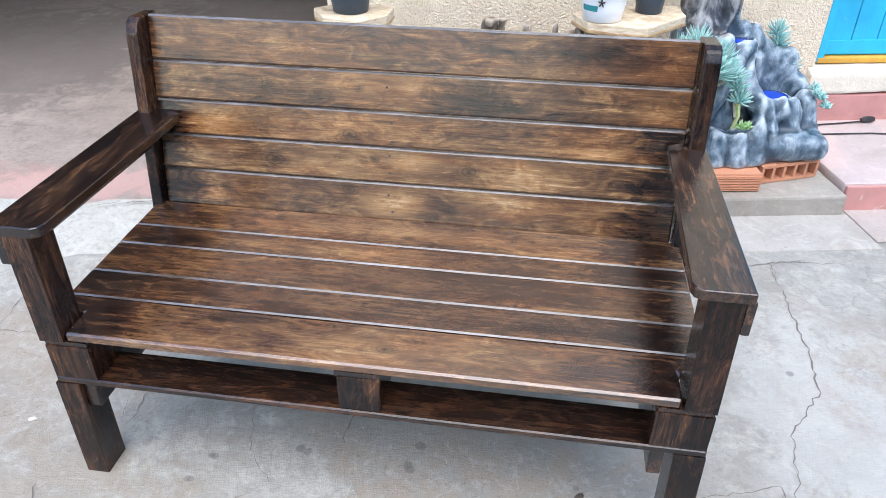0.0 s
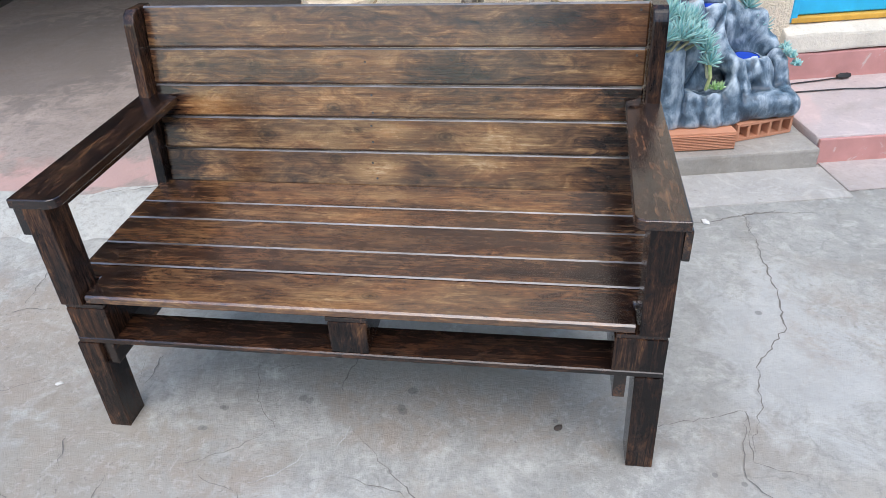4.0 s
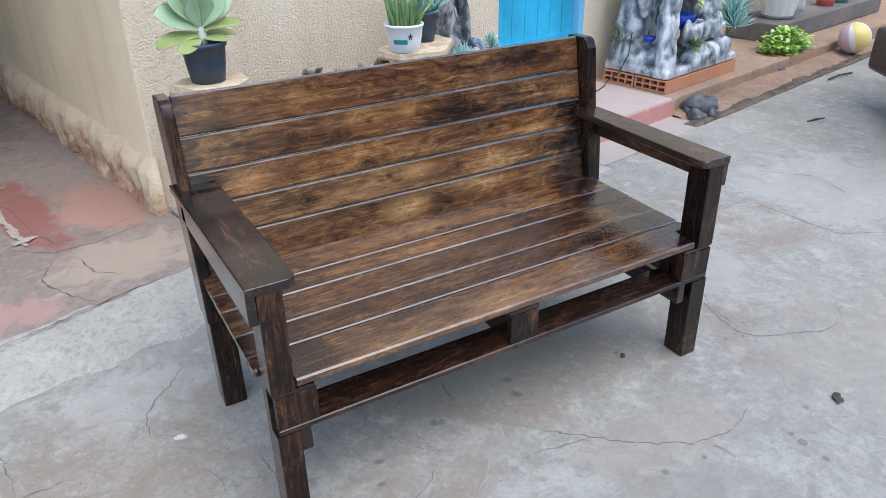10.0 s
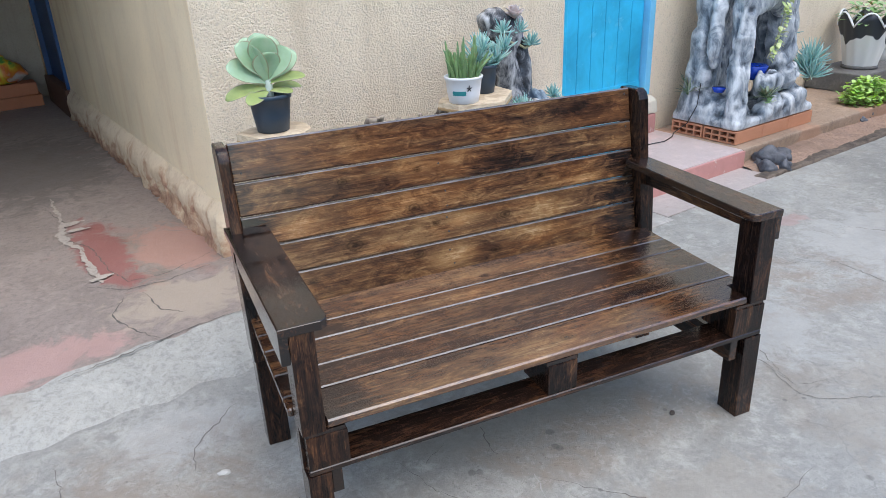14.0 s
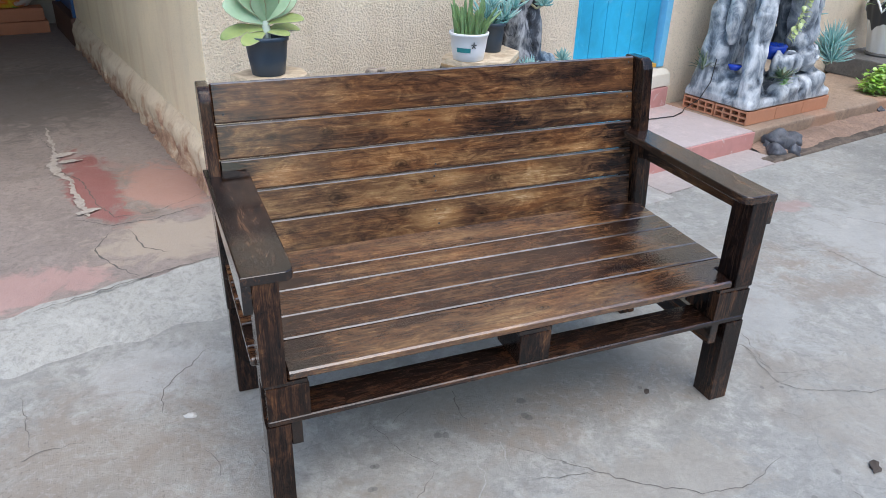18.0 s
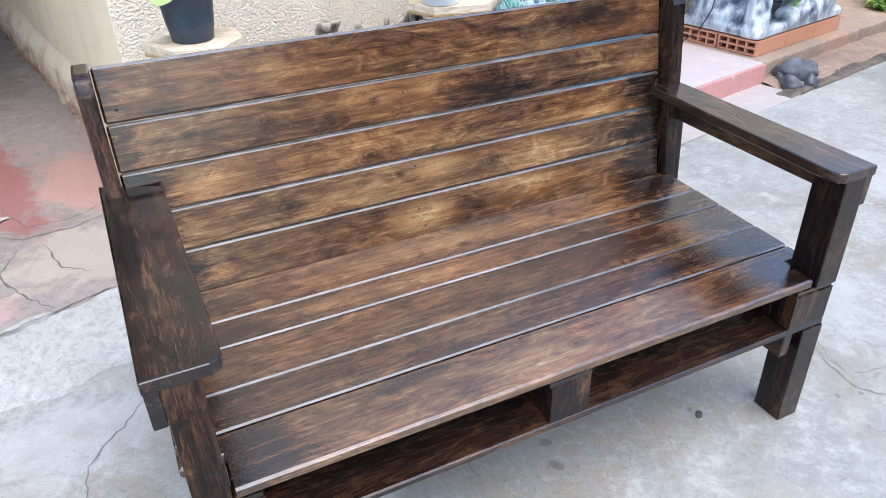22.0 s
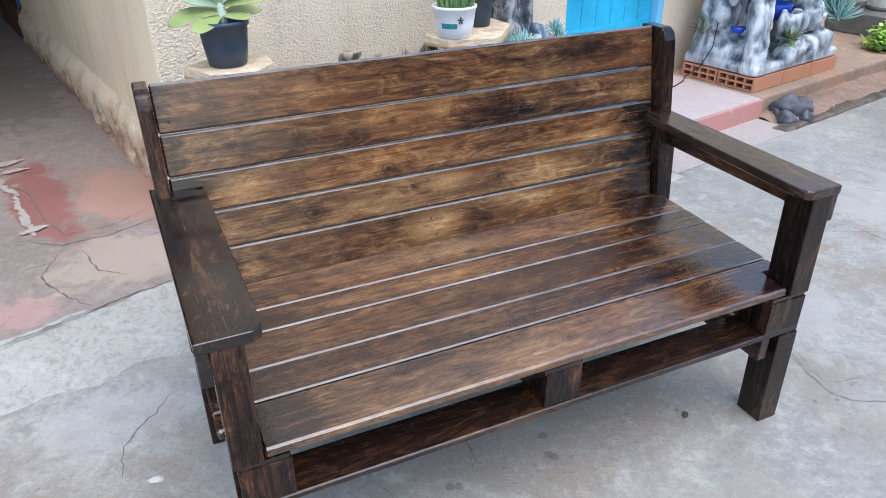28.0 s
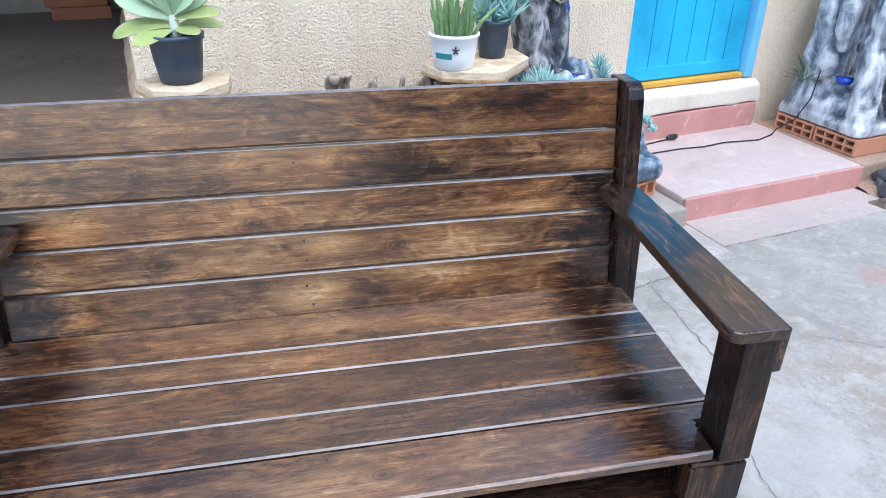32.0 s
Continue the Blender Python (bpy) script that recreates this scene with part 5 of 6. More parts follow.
def white_bucket():
    base = hs(1.035, -0.500, 0.722)
    p = thing("potted_plant", "finger-stemmed succulent in a white printed tub", "plant", Matrix.Translation(base))
    part("tub", pot_bm(0.068, 0.088, 0.122, 0.004, 0.012, 0.02), POTWHITE, p, "white plastic tub", smooth=True)
    part("soil", lathe([(0.06, 0.10), (0.076, 0.104), (0.001, 0.112)], 20), SOIL, p)
    # printed word mark as plain teal bars, and a star-shaped sprig
    marks = ((-0.74, 0.82, 0.042, 0.062),)
    for a, wd, z0, z1 in marks:
        bm = bmesh.new()
        aa = radians(-112) + a
        cols = []
        for s in range(13):
            t = aa + wd * s / 12
            cols.append([bm.verts.new(((0.0708 + (z / 0.122) * 0.0185) * math.cos(t), (0.0708 + (z / 0.122) * 0.0185) * math.sin(t), z)) for z in (z0, z1)])
        for c, d in zip(cols, cols[1:]):
            bm.faces.new((c[0], d[0], d[1], c[1]))
        part("print_mark", bm, TEAL, p)
    for k in range(5):
        t = radians(-112) + 0.24
        a = k * math.tau / 5 + 0.3
        rr = 0.0835
        c = Vector((rr * math.cos(t), rr * math.sin(t), 0.074))
        side = Vector((-math.sin(t), math.cos(t), 0))
        end = c + side * (0.014 * math.cos(a)) + Vector((0, 0, 0.016 * math.sin(a)))
        part("print_petal", tube([c, c.lerp(end, 0.6), end], [0.0015, 0.003, 0.0006], 5), CABLE, p)
    r = rng(9)
    for i in range(38):
        a, d = i * 2.4, 0.066 * math.sqrt((i + 0.5) / 38)
        x, y = d * math.cos(a), d * math.sin(a)
        h = r.uniform(0.08, 0.175) * (1.15 if i < 8 else 1)
        lean = r.uniform(0.1, 0.75) * d / 0.06
        bm = tube([(x, y, 0.10), (x * (1 + lean * 0.6), y * (1 + lean * 0.6), 0.10 + h * 0.5), (x * (1 + lean * 1.6), y * (1 + lean * 1.6), 0.10 + h * 0.93), (x * (1 + lean * 1.75), y * (1 + lean * 1.75), 0.10 + h)], [0.0065, 0.0078, 0.0045, 0.0008], 4)
        part("stem", bm, FINGER, p)
    # one tall stem
    part("stem", tube([(0.045, -0.01, 0.1), (0.052, -0.012, 0.2), (0.055, -0.012, 0.285), (0.055, -0.012, 0.295)], [0.009, 0.011, 0.008, 0.002], 4), FINGER, p)
    return p


white_bucket()


def black_pot_chalksticks():
    base = hs(1.235, -0.400, 0.722)
    p = thing("potted_plant", "blue-green finger succulent in a black pot", "plant", Matrix.Translation(base))
    part("pot", pot_bm(0.048, 0.064, 0.135), POTBLACK, p, "black plastic pot", smooth=True)
    part("soil", lathe([(0.045, 0.105), (0.055, 0.108), (0.001, 0.112)], 18), SOIL, p)
    for i, (x, y, z, n, l) in enumerate(((0, 0, 0.12, 34, 0.11), (-0.05, -0.03, 0.15, 26, 0.085), (0.055, -0.02, 0.14, 26, 0.085), (0.0, 0.04, 0.19, 24, 0.08), (0.11, 0.0, 0.19, 24, 0.075), (-0.03, -0.05, 0.21, 18, 0.06))):
        bm = finger_leaves(bmesh.new(), (x, y, z), n, l, 0.0055, 20 + i, 0.1)
        if z > 0.14:
            tube([(x * 0.2, y * 0.2, 0.1), (x * 0.7, y * 0.7, 0.13), (x, y, z)], 0.005, 6, bm)
        part("rosette", bm, STONECROP, p, smooth=True)
    return p


black_pot_chalksticks()


def log_plants():
    p = thing("succulent", "small round-leaved succulent on the driftwood", "plant", Matrix.Translation(hs(0.45, -0.325, 0.535)))
    for i, (h, rise, l, w) in enumerate(((250, 0.9, 0.08, 0.028), (200, 0.7, 0.06, 0.022), (310, 0.8, 0.07, 0.024), (30, 0.9, 0.06, 0.02), (340, 0.3, 0.06, 0.018))):
        part("leaf", paddle_leaf(bmesh.new(), (0, 0, 0), h, rise, l, w, 0.1, 0.1, 0.003, blunt=True), leafs, p, smooth=True)
    q = thing("trailing_plant", "light green trailing plant over the driftwood", "plant", Matrix.Translation(hs(0.73, -0.335, 0.62)))
    r = rng(31)
    stem = [(0, 0, 0.0), (0.01, -0.035, -0.01), (0.0, -0.05, -0.07), (0.01, -0.055, -0.13)]
    part("stem", tube(stem, 0.003, 5), DARKLEAF, q)
    bm = bmesh.new()
    for i in range(26):
        t = i / 26
        paddle_leaf(bm, (r.uniform(-0.012, 0.016), -0.04 - r.uniform(0, 0.02), 0.01 - 0.14 * t), r.uniform(180, 360), r.uniform(-0.3, 0.5), 0.028, 0.011, 0.1, 0.2, 0.0015)
    part("leaves", bm, leafs, q, smooth=True)
    s = thing("succulent", "stacked grey-green stem succulent", "plant", Matrix.Translation(hs(0.925, -0.355, 0.535)))
    bm = bmesh.new()
    for i in range(11):
        finger_leaves(bm, (0, -0.0, i * 0.009), 8, 0.017, 0.004, 60 + i, 0.2, 0.4)
    part("stem", bm, DRYGREEN, s, smooth=True)
    t = thing("succulent", "small blue-green rosette on the driftwood", "plant", Matrix.Translation(hs(0.80, -0.345, 0.525)))
    part("rosette", finger_leaves(bmesh.new(), (0, 0, 0), 26, 0.05, 0.004, 77, 0.1), STONECROP, t, smooth=True)


leafs = leafy("fresh_green_leaf", (0.10, 0.28, 0.07), (0.26, 0.46, 0.16), 0.4, 20)
DRYGREEN = leafy("grey_green_stem", (0.22, 0.22, 0.12), (0.38, 0.36, 0.22), 0.6, 40)
log_plants()


# ---------------------------------------------------------------- hollow clay bricks
def hollow_brick(l, w, h, nx, nz, ribs=False):
    """Brick with its cells open on the -x end; l along x, w along y."""
    bm = bmesh.new()
    wall = 0.012
    cw, ch = (w - wall * (nx + 1)) / nx, (h - wall * (nz + 1)) / nz
    for i in range(nx + 1):
        y = i * (cw + wall)
        box(0, l, y, y + wall, 0, h, 0.0012, 1, bm)
    for k in range(nz + 1):
        z = k * (ch + wall)
        for i in range(nx):
            y = wall + i * (cw + wall)
            box(0.0006, l - 0.0006, y - 0.0005, y + cw + 0.0005, z + 0.0004, z + wall - 0.0004, 0.0, 1, bm)
    box(0.12, 0.13, 0.004, w - 0.004, 0.004, h - 0.004, 0, 1, bm)
    if ribs:
        n = 9
        for i in range(n):
            z = 0.006 + (h - 0.012) * i / n
            box(0.002, l - 0.002, -0.006, 0.002, z, z + (h - 0.012) / n * 0.55, 0.0006, 1, bm)
    return bm


brick_a = finish(hollow_brick(0.295, 0.246, 0.084, 4, 2), "brick", CLAY)
for i in range(3):
    for j in range(2):
        b = new("hollow_brick", brick_a)
        b.matrix_basis = HM @ pose(3.158 + i * 0.30, -0.562 + j * 0.256, 0.116, 0, 0, 0)
        tagged(b, "orange hollow clay brick under the large fountain", "brick", "bricks under the large fountain")
brick_b = new("hollow_brick", finish(hollow_brick(0.34, 0.20, 0.076, 4, 2, True), "brick", CLAY))
brick_b.matrix_basis = HM @ pose(1.365, -0.640, 0.089, 0, 0, -2)
tagged(brick_b, "ribbed orange clay brick under the small fountain", "brick", "bricks under the small fountain")
brick_c = new("hollow_brick", finish(hollow_brick(0.20, 0.27, 0.076, 5, 1), "brick", CLAY))
brick_c.matrix_basis = HM @ pose(1.735, -0.335, 0.089, 0, 0, 0) @ pose(0, 0, 0, 0, 0, 0) @ Matrix.Translation((0, 0, 0)) @ pose(0.0, -0.255, 0, 0, 0, 103) @ Matrix.Translation((0, -0.27, 0))
tagged(brick_c, "hollow clay brick with open cells under the small fountain", "brick", "bricks under the small fountain")


# ---------------------------------------------------------------- small fountain
def fountain_small():
    f = thing("fountain", "small blue-grey painted cement rock fountain", "fountain", HM)

    def field(p):
        cap = lambda a, b, ra, rb: sd_capsule(p, a, b, ra, rb)  # noqa: E731
        body = soft_min([
            sd_box(p, (1.665, -0.365, 0.225), (0.345, 0.215, 0.06), 0.05), sd_box(p, (1.74, -0.27, 0.40), (0.20, 0.06, 0.16), 0.05),
            cap((1.36, -0.49, 0.19), (1.37, -0.50, 0.44), 0.080, 0.052), cap((1.45, -0.53, 0.19), (1.44, -0.52, 0.46), 0.078, 0.045), cap((1.33, -0.36, 0.19), (1.37, -0.36, 0.42), 0.07, 0.06),
            cap((1.54, -0.535, 0.19), (1.54, -0.535, 0.275), 0.075, 0.055), cap((1.62, -0.535, 0.19), (1.62, -0.535, 0.27), 0.075, 0.055), cap((1.69, -0.525, 0.19), (1.70, -0.52, 0.29), 0.075, 0.052),
            cap((1.76, -0.49, 0.19), (1.735, -0.475, 0.375), 0.08, 0.048), cap((1.85, -0.46, 0.19), (1.86, -0.44, 0.355), 0.085, 0.055), cap((1.95, -0.41, 0.19), (1.94, -0.39, 0.36), 0.08, 0.05), cap((1.97, -0.28, 0.19), (1.94, -0.29, 0.38), 0.08, 0.06),
            cap((1.54, -0.33, 0.25), (1.49, -0.29, 0.62), 0.16, 0.105), cap((1.50, -0.28, 0.6), (1.47, -0.25, 0.88), 0.095, 0.075),
            cap((1.47, -0.25, 0.88), (1.42, -0.24, 1.03), 0.08, 0.075), cap((1.60, -0.28, 0.5), (1.575, -0.25, 0.88), 0.075, 0.065), cap((1.50, -0.27, 0.9), (1.54, -0.25, 1.0), 0.06, 0.06),
            cap((1.55, -0.39, 0.60), (1.62, -0.42, 0.50), 0.055, 0.06), cap((1.62, -0.42, 0.50), (1.70, -0.46, 0.39), 0.06, 0.05), cap((1.63, -0.45, 0.47), (1.66, -0.46, 0.44), 0.045, 0.045),
            cap((1.66, -0.28, 0.61), (1.74, -0.27, 0.585), 0.05, 0.045), cap((1.74, -0.27, 0.585), (1.86, -0.27, 0.49), 0.045, 0.05), cap((1.86, -0.28, 0.49), (1.94, -0.30, 0.40), 0.05, 0.05),
            cap((1.50, -0.45, 0.36), (1.56, -0.45, 0.46), 0.07, 0.05), sd_ball(p, (1.632, -0.38, 0.562), 0.068), sd_ball(p, (1.80, -0.408, 0.345), 0.098),
        ], 0.016)
        cut = np.minimum(sd_ball(p, (1.80, -0.395, 0.455), (0.075, 0.062, 0.10)), sd_ball(p, (1.63, -0.365, 0.635), (0.058, 0.05, 0.055)))
        cut = np.minimum(cut, sd_ball(p, (1.605, -0.53, 0.355), (0.085, 0.045, 0.06)))
        cut = np.minimum(cut, cap((1.68, -0.36, 0.61), (1.77, -0.37, 0.49), 0.028, 0.035))
        body = np.maximum(body, -cut)
        ridge = L1(p[..., 0] * 11 + 2 * L2(p[..., 0] * 5, p[..., 1] * 5, p[..., 2] * 5), p[..., 1] * 11, p[..., 2] * 5.0)
        rough_k = np.clip((p[..., 2] - 0.19) * 9, 0.1, 1)
        body = body + rough_k * (0.011 - 0.026 * np.abs(ridge)) + 0.008 * np.abs(L2(p[..., 0] * 19, p[..., 1] * 19, p[..., 2] * 15)) + 0.004 * L1(p[..., 0] * 44, p[..., 1] * 44, p[..., 2] * 30)
        return np.maximum(body, 0.166 - p[..., 2])

    bm = field_mesh(field, (1.22, -0.70, 0.15), (2.10, -0.08, 1.16), 0.0095)
    for q in bm.faces:
        c = q.calc_center_median()
        q.material_index = int(c.z + 0.10 * noise.noise(c * 7) > 0.66)
    part("rock", bm, [ROCK1, ROCK3], f, smooth=True)
    part("pool", lathe([(0.05, -0.02), (0.060, 0.0), (0.04, 0.002), (0.001, 0.002)], 20, at=(1.80, -0.392, 0.390)), POOL, f, "bright blue painted basin", smooth=True)
    part("pool", lathe([(0.03, -0.01), (0.044, 0.0), (0.001, 0.002)], 20, at=(1.632, -0.360, 0.602)), POOL, f, "bright blue painted basin", smooth=True)
    part("spout", tube([(1.655, -0.215, 0.70), (1.66, -0.20, 0.84), (1.63, -0.19, 0.96)], [0.02, 0.024, 0.02], 8), POOL, f, "blue painted water channel", smooth=True)
    return f


fountain_small()


def stonecrop(places, label, mat, length, radius, count, seed, stems=True):
    c = Vector(places[0])
    p = thing("stonecrop", label, "plant", HM @ Matrix.Translation(c))
    for i, at in enumerate(places):
        q = Vector(at) - c
        bm = finger_leaves(bmesh.new(), q, count, length, radius, seed + i, -0.15)
        part("rosette", bm, mat, p, smooth=True)
        if stems and i:
            part("stem", tube([(0, 0, -0.06), q * 0.5 + Vector((0, 0, -0.05)), q], 0.006, 6), DRYGREEN, p)
    return p


r = rng(15)
spots = [(1.40, -0.53, 0.53), (1.30, -0.53, 0.555), (1.35, -0.55, 0.575), (1.40, -0.52, 0.605), (1.45, -0.54, 0.585), (1.495, -0.53, 0.57), (1.38, -0.59, 0.54), (1.33, -0.58, 0.535), (1.44, -0.59, 0.545), (1.48, -0.58, 0.53), (1.535, -0.55, 0.515), (1.42, -0.47, 0.61), (1.35, -0.48, 0.58)]
stonecrop(spots, "blue-green stonecrop spilling over the small fountain", STONECROP, 0.068, 0.0038, 64, 100)
spots = [(1.572, -0.585, 0.435), (1.555, -0.575, 0.485)]
p = stonecrop(spots, "blue-green stonecrop on a tall stem", STONECROP, 0.055, 0.0042, 46, 130)
part("stem", tube([(0.020, 0.045, -0.125), (0.016, 0.01, -0.06), (0, 0, 0)], 0.0075, 7), VARIEG, p)
stonecrop([(1.618, -0.555, 0.318), (1.645, -0.55, 0.315)], "small green rosette in a rock pocket", leafs, 0.026, 0.005, 18, 140, False)
stonecrop([(1.86, -0.27, 0.50), (1.83, -0.28, 0.56), (1.88, -0.28, 0.48), (1.82, -0.27, 0.60), (1.91, -0.27, 0.46)], "blue-green stonecrop beside the basin", STONECROP, 0.052, 0.0042, 36, 150)
stonecrop([(1.955, -0.44, 0.405), (1.985, -0.43, 0.385), (1.97, -0.39, 0.41), (2.01, -0.43, 0.35)], "pale blue-green rosettes on the rock's edge", STONECROP, 0.026, 0.005, 24, 160, False)
stonecrop([(1.34, -0.36, 0.40), (1.32, -0.38, 0.33), (1.33, -0.33, 0.45), (1.31, -0.40, 0.27)], "dark green pointed leaves behind the rock", DARKLEAF, 0.075, 0.006, 22, 170)
stonecrop([(1.53, -0.31, 0.97), (1.41, -0.33, 0.98), (1.60, -0.33, 0.90)], "blue-green rosettes on the rock spire", STONECROP, 0.055, 0.005, 34, 180)
p = thing("echeveria", "pinkish rosette succulent on the rock spire", "plant", HM @ Matrix.Translation((1.50, -0.31, 1.035)))
for i in range(16):
    part("leaf", paddle_leaf(bmesh.new(), (0, 0, 0.002 * (16 - i)), i * 137.5, 0.35 + 0.06 * (16 - i) * 0.9, 0.075 - 0.0024 * (16 - i), 0.023, 0.25, 0.0, 0.003), ROSE, p, smooth=True)


# ---------------------------------------------------------------- large fountain
def fountain_large():
    f = thing("fountain", "large grey and white cement rock fountain", "fountain", HM @ Matrix.Translation((3.16, -0.56, 0)))

    def field(p):
        cap = lambda a, b, ra, rb: sd_capsule(p, a, b, ra, rb)  # noqa: E731
        body = soft_min([
            sd_box(p, (0.445, 0.255, 0.225), (0.445, 0.255, 0.035), 0.015), sd_box(p, (0.46, 0.455, 0.8), (0.30, 0.05, 0.6), 0.05), sd_ball(p, (0.20, 0.30, 0.27), (0.19, 0.21, 0.15)),
            cap((0.07, 0.07, 0.23), (0.13, 0.13, 0.55), 0.072, 0.070), cap((0.13, 0.13, 0.55), (0.16, 0.15, 1.0), 0.072, 0.080), cap((0.16, 0.15, 1.0), (0.2, 0.2, 1.4), 0.08, 0.12),
            cap((0.11, 0.42, 0.27), (0.13, 0.37, 0.75), 0.11, 0.10), cap((0.13, 0.37, 0.75), (0.18, 0.33, 1.38), 0.10, 0.12), cap((0.06, 0.27, 0.62), (0.08, 0.27, 0.95), 0.05, 0.06),
            sd_ball(p, (0.35, 0.05, 0.28), 0.070), sd_ball(p, (0.46, 0.07, 0.31), 0.088), sd_ball(p, (0.60, 0.07, 0.29), 0.085), sd_ball(p, (0.73, 0.08, 0.31), 0.095), sd_ball(p, (0.83, 0.12, 0.28), 0.085), sd_ball(p, (0.84, 0.28, 0.34), 0.09),
            sd_ball(p, (0.53, 0.12, 0.43), 0.085), sd_ball(p, (0.66, 0.12, 0.45), 0.095), sd_ball(p, (0.78, 0.16, 0.46), 0.085), sd_ball(p, (0.60, 0.15, 0.57), 0.075), sd_ball(p, (0.72, 0.17, 0.60), 0.085), sd_ball(p, (0.43, 0.10, 0.42), 0.055),
            cap((0.66, 0.18, 0.6), (0.60, 0.17, 0.95), 0.085, 0.09), cap((0.60, 0.17, 0.95), (0.56, 0.2, 1.4), 0.09, 0.11), cap((0.80, 0.30, 0.3), (0.74, 0.28, 1.35), 0.12, 0.11), cap((0.71, 0.17, 0.72), (0.70, 0.18, 1.3), 0.06, 0.08),
            cap((0.17, 0.15, 0.92), (0.38, 0.12, 1.0), 0.07, 0.08), cap((0.38, 0.12, 1.0), (0.60, 0.16, 0.90), 0.08, 0.08),
        ], 0.022)
        cut = np.minimum(sd_ball(p, (0.385, 0.15, 0.68), (0.165, 0.26, 0.20)), sd_ball(p, (0.02, 0.22, 0.50), (0.07, 0.05, 0.08)))
        cut = np.minimum(cut, sd_ball(p, (0.27, 0.02, 0.46), (0.065, 0.06, 0.09)))
        body = np.maximum(body, -cut)
        body = soft_min([body, sd_ball(p, (0.33, 0.06, 0.45), (0.09, 0.06, 0.085)), sd_ball(p, (0.43, 0.055, 0.455), (0.085, 0.06, 0.08))], 0.03)
        ridge = L2(p[..., 0] * 11 + 1.5 * L1(p[..., 0] * 4, p[..., 1] * 4, p[..., 2] * 4), p[..., 1] * 11, p[..., 2] * 4)
        body = body + (0.012 - 0.034 * np.abs(ridge)) * np.clip((p[..., 2] - 0.28) * 12, 0, 1) + 0.018 * np.abs(L1(p[..., 0] * 21, p[..., 1] * 21, p[..., 2] * 15)) * np.clip((p[..., 2] - 0.25) * 14, 0.1, 1)
        body = np.maximum(body, p[..., 2] - 1.40)
        return np.maximum(body, 0.2025 - p[..., 2])

    part("rock", field_mesh(field, (-0.06, -0.06, 0.18), (0.98, 0.55, 1.45), 0.0155), ROCK2, f, smooth=True)
    part("pool", lathe([(0.03, -0.09), (0.07, -0.06), (0.088, 0.0), (0.08, 0.004), (0.001, -0.01)], 22, at=(0.375, 0.17, 0.555)), POOL, f, "blue painted bowl", smooth=True)
    part("pool", lathe([(0.03, -0.03), (0.045, 0.0), (0.001, 0.002)], 16, at=(0.085, 0.22, 0.445)), POOL, f, "blue painted bowl", smooth=True)
    return f


fountain_large()
O = Vector((3.16, -0.56, 0))


def spiky(at, label, mat, n, length, width, seed, up=0.2):
    p = thing("succulent", label, "plant", HM @ Matrix.Translation(O + Vector(at)))
    r = rng(seed)
    bm = bmesh.new()
    for i in range(n):
        paddle_leaf(bm, (r.uniform(-0.015, 0.015), r.uniform(-0.015, 0.015), 0), i * 137.5, up + r.uniform(0, 1.1), length * r.uniform(0.7, 1.1), width, 0.2, 0.25, 0.002)
    part("leaves", bm, mat, p, smooth=True)
    return p


spiky((0.27, -0.005, 0.385), "green pointed succulent in a rock pocket", DARKLEAF, 34, 0.11, 0.009, 3)
spiky((0.275, -0.03, 0.355), "small fresh green leaves in a rock pocket", leafs, 10, 0.05, 0.012, 13)
spiky((0.03, 0.41, 0.38), "grassy green tuft behind the fountain", DARKLEAF, 44, 0.14, 0.006, 4, 0.5)
stonecrop([tuple(O + Vector(a)) for a in ((0.93, 0.12, 0.46), (0.96, 0.10, 0.52), (0.92, 0.06, 0.42), (0.98, 0.13, 0.47))], "blue-green finger succulent leaning from the fountain", STONECROP, 0.13, 0.005, 56, 300)
stonecrop([tuple(O + Vector(a)) for a in ((1.02, 0.42, 0.60), (1.05, 0.40, 0.68), (1.0, 0.42, 0.74), (1.06, 0.42, 0.5))], "blue-green finger succulent against the wall", STONECROP, 0.13, 0.006, 34, 320)


def trailing():
    p = thing("trailing_plant", "yellow variegated vine hanging in the cave", "plant", HM @ Matrix.Translation(O + Vector((0.36, 0.055, 1.08))))
    r = rng(8)
    stem = [(0, 0.03, 0.02), (0.01, -0.03, -0.04), (0.03, -0.03, -0.2), (0.02, -0.01, -0.36), (-0.04, 0.0, -0.46)]
    part("stem", tube(stem, 0.004, 5), DRYGREEN, p)
    bm = bmesh.new()
    for i in range(80):
        t = i / 80 * 3.999
        a, b = Vector(stem[int(t)]), Vector(stem[int(t) + 1])
        c = a.lerp(b, t - int(t))
        wide = 0.05 if i < 30 else 0.02
        paddle_leaf(bm, c + Vector((r.uniform(-wide, wide), r.uniform(-0.02, 0.0), 0)), r.uniform(170, 370), r.uniform(-0.6, 0.5), 0.045, 0.015, 0.15, 0.3, 0.002)
    part("leaves", bm, VARIEG, p, smooth=True)


trailing()

# black power cables on the landing
bm = tube([hs(1.98, -0.20, 0.122), hs(2.17, -0.177, 0.122), hs(2.42, -0.172, 0.122), hs(2.56, -0.19, 0.122), hs(2.70, -0.178, 0.122), hs(2.9, -0.21, 0.122), hs(3.03, -0.17, 0.122), hs(3.11, -0.12, 0.125), hs(3.135, -0.20, 0.20), hs(3.14, -0.26, 0.33), hs(3.17, -0.25, 0.47)], 0.0035, 6)
thing("cable", "thin black power cable along the landing", "cable", bm=bm, mat=CABLE)
c = thing("cable", "black power cable ending in a plug", "cable")
part("wire", tube([hs(1.99, -0.12, 0.122), hs(2.24, -0.066, 0.122), hs(2.36, -0.05, 0.122), hs(2.455, -0.038, 0.124)], 0.0035, 6), CABLE, c)
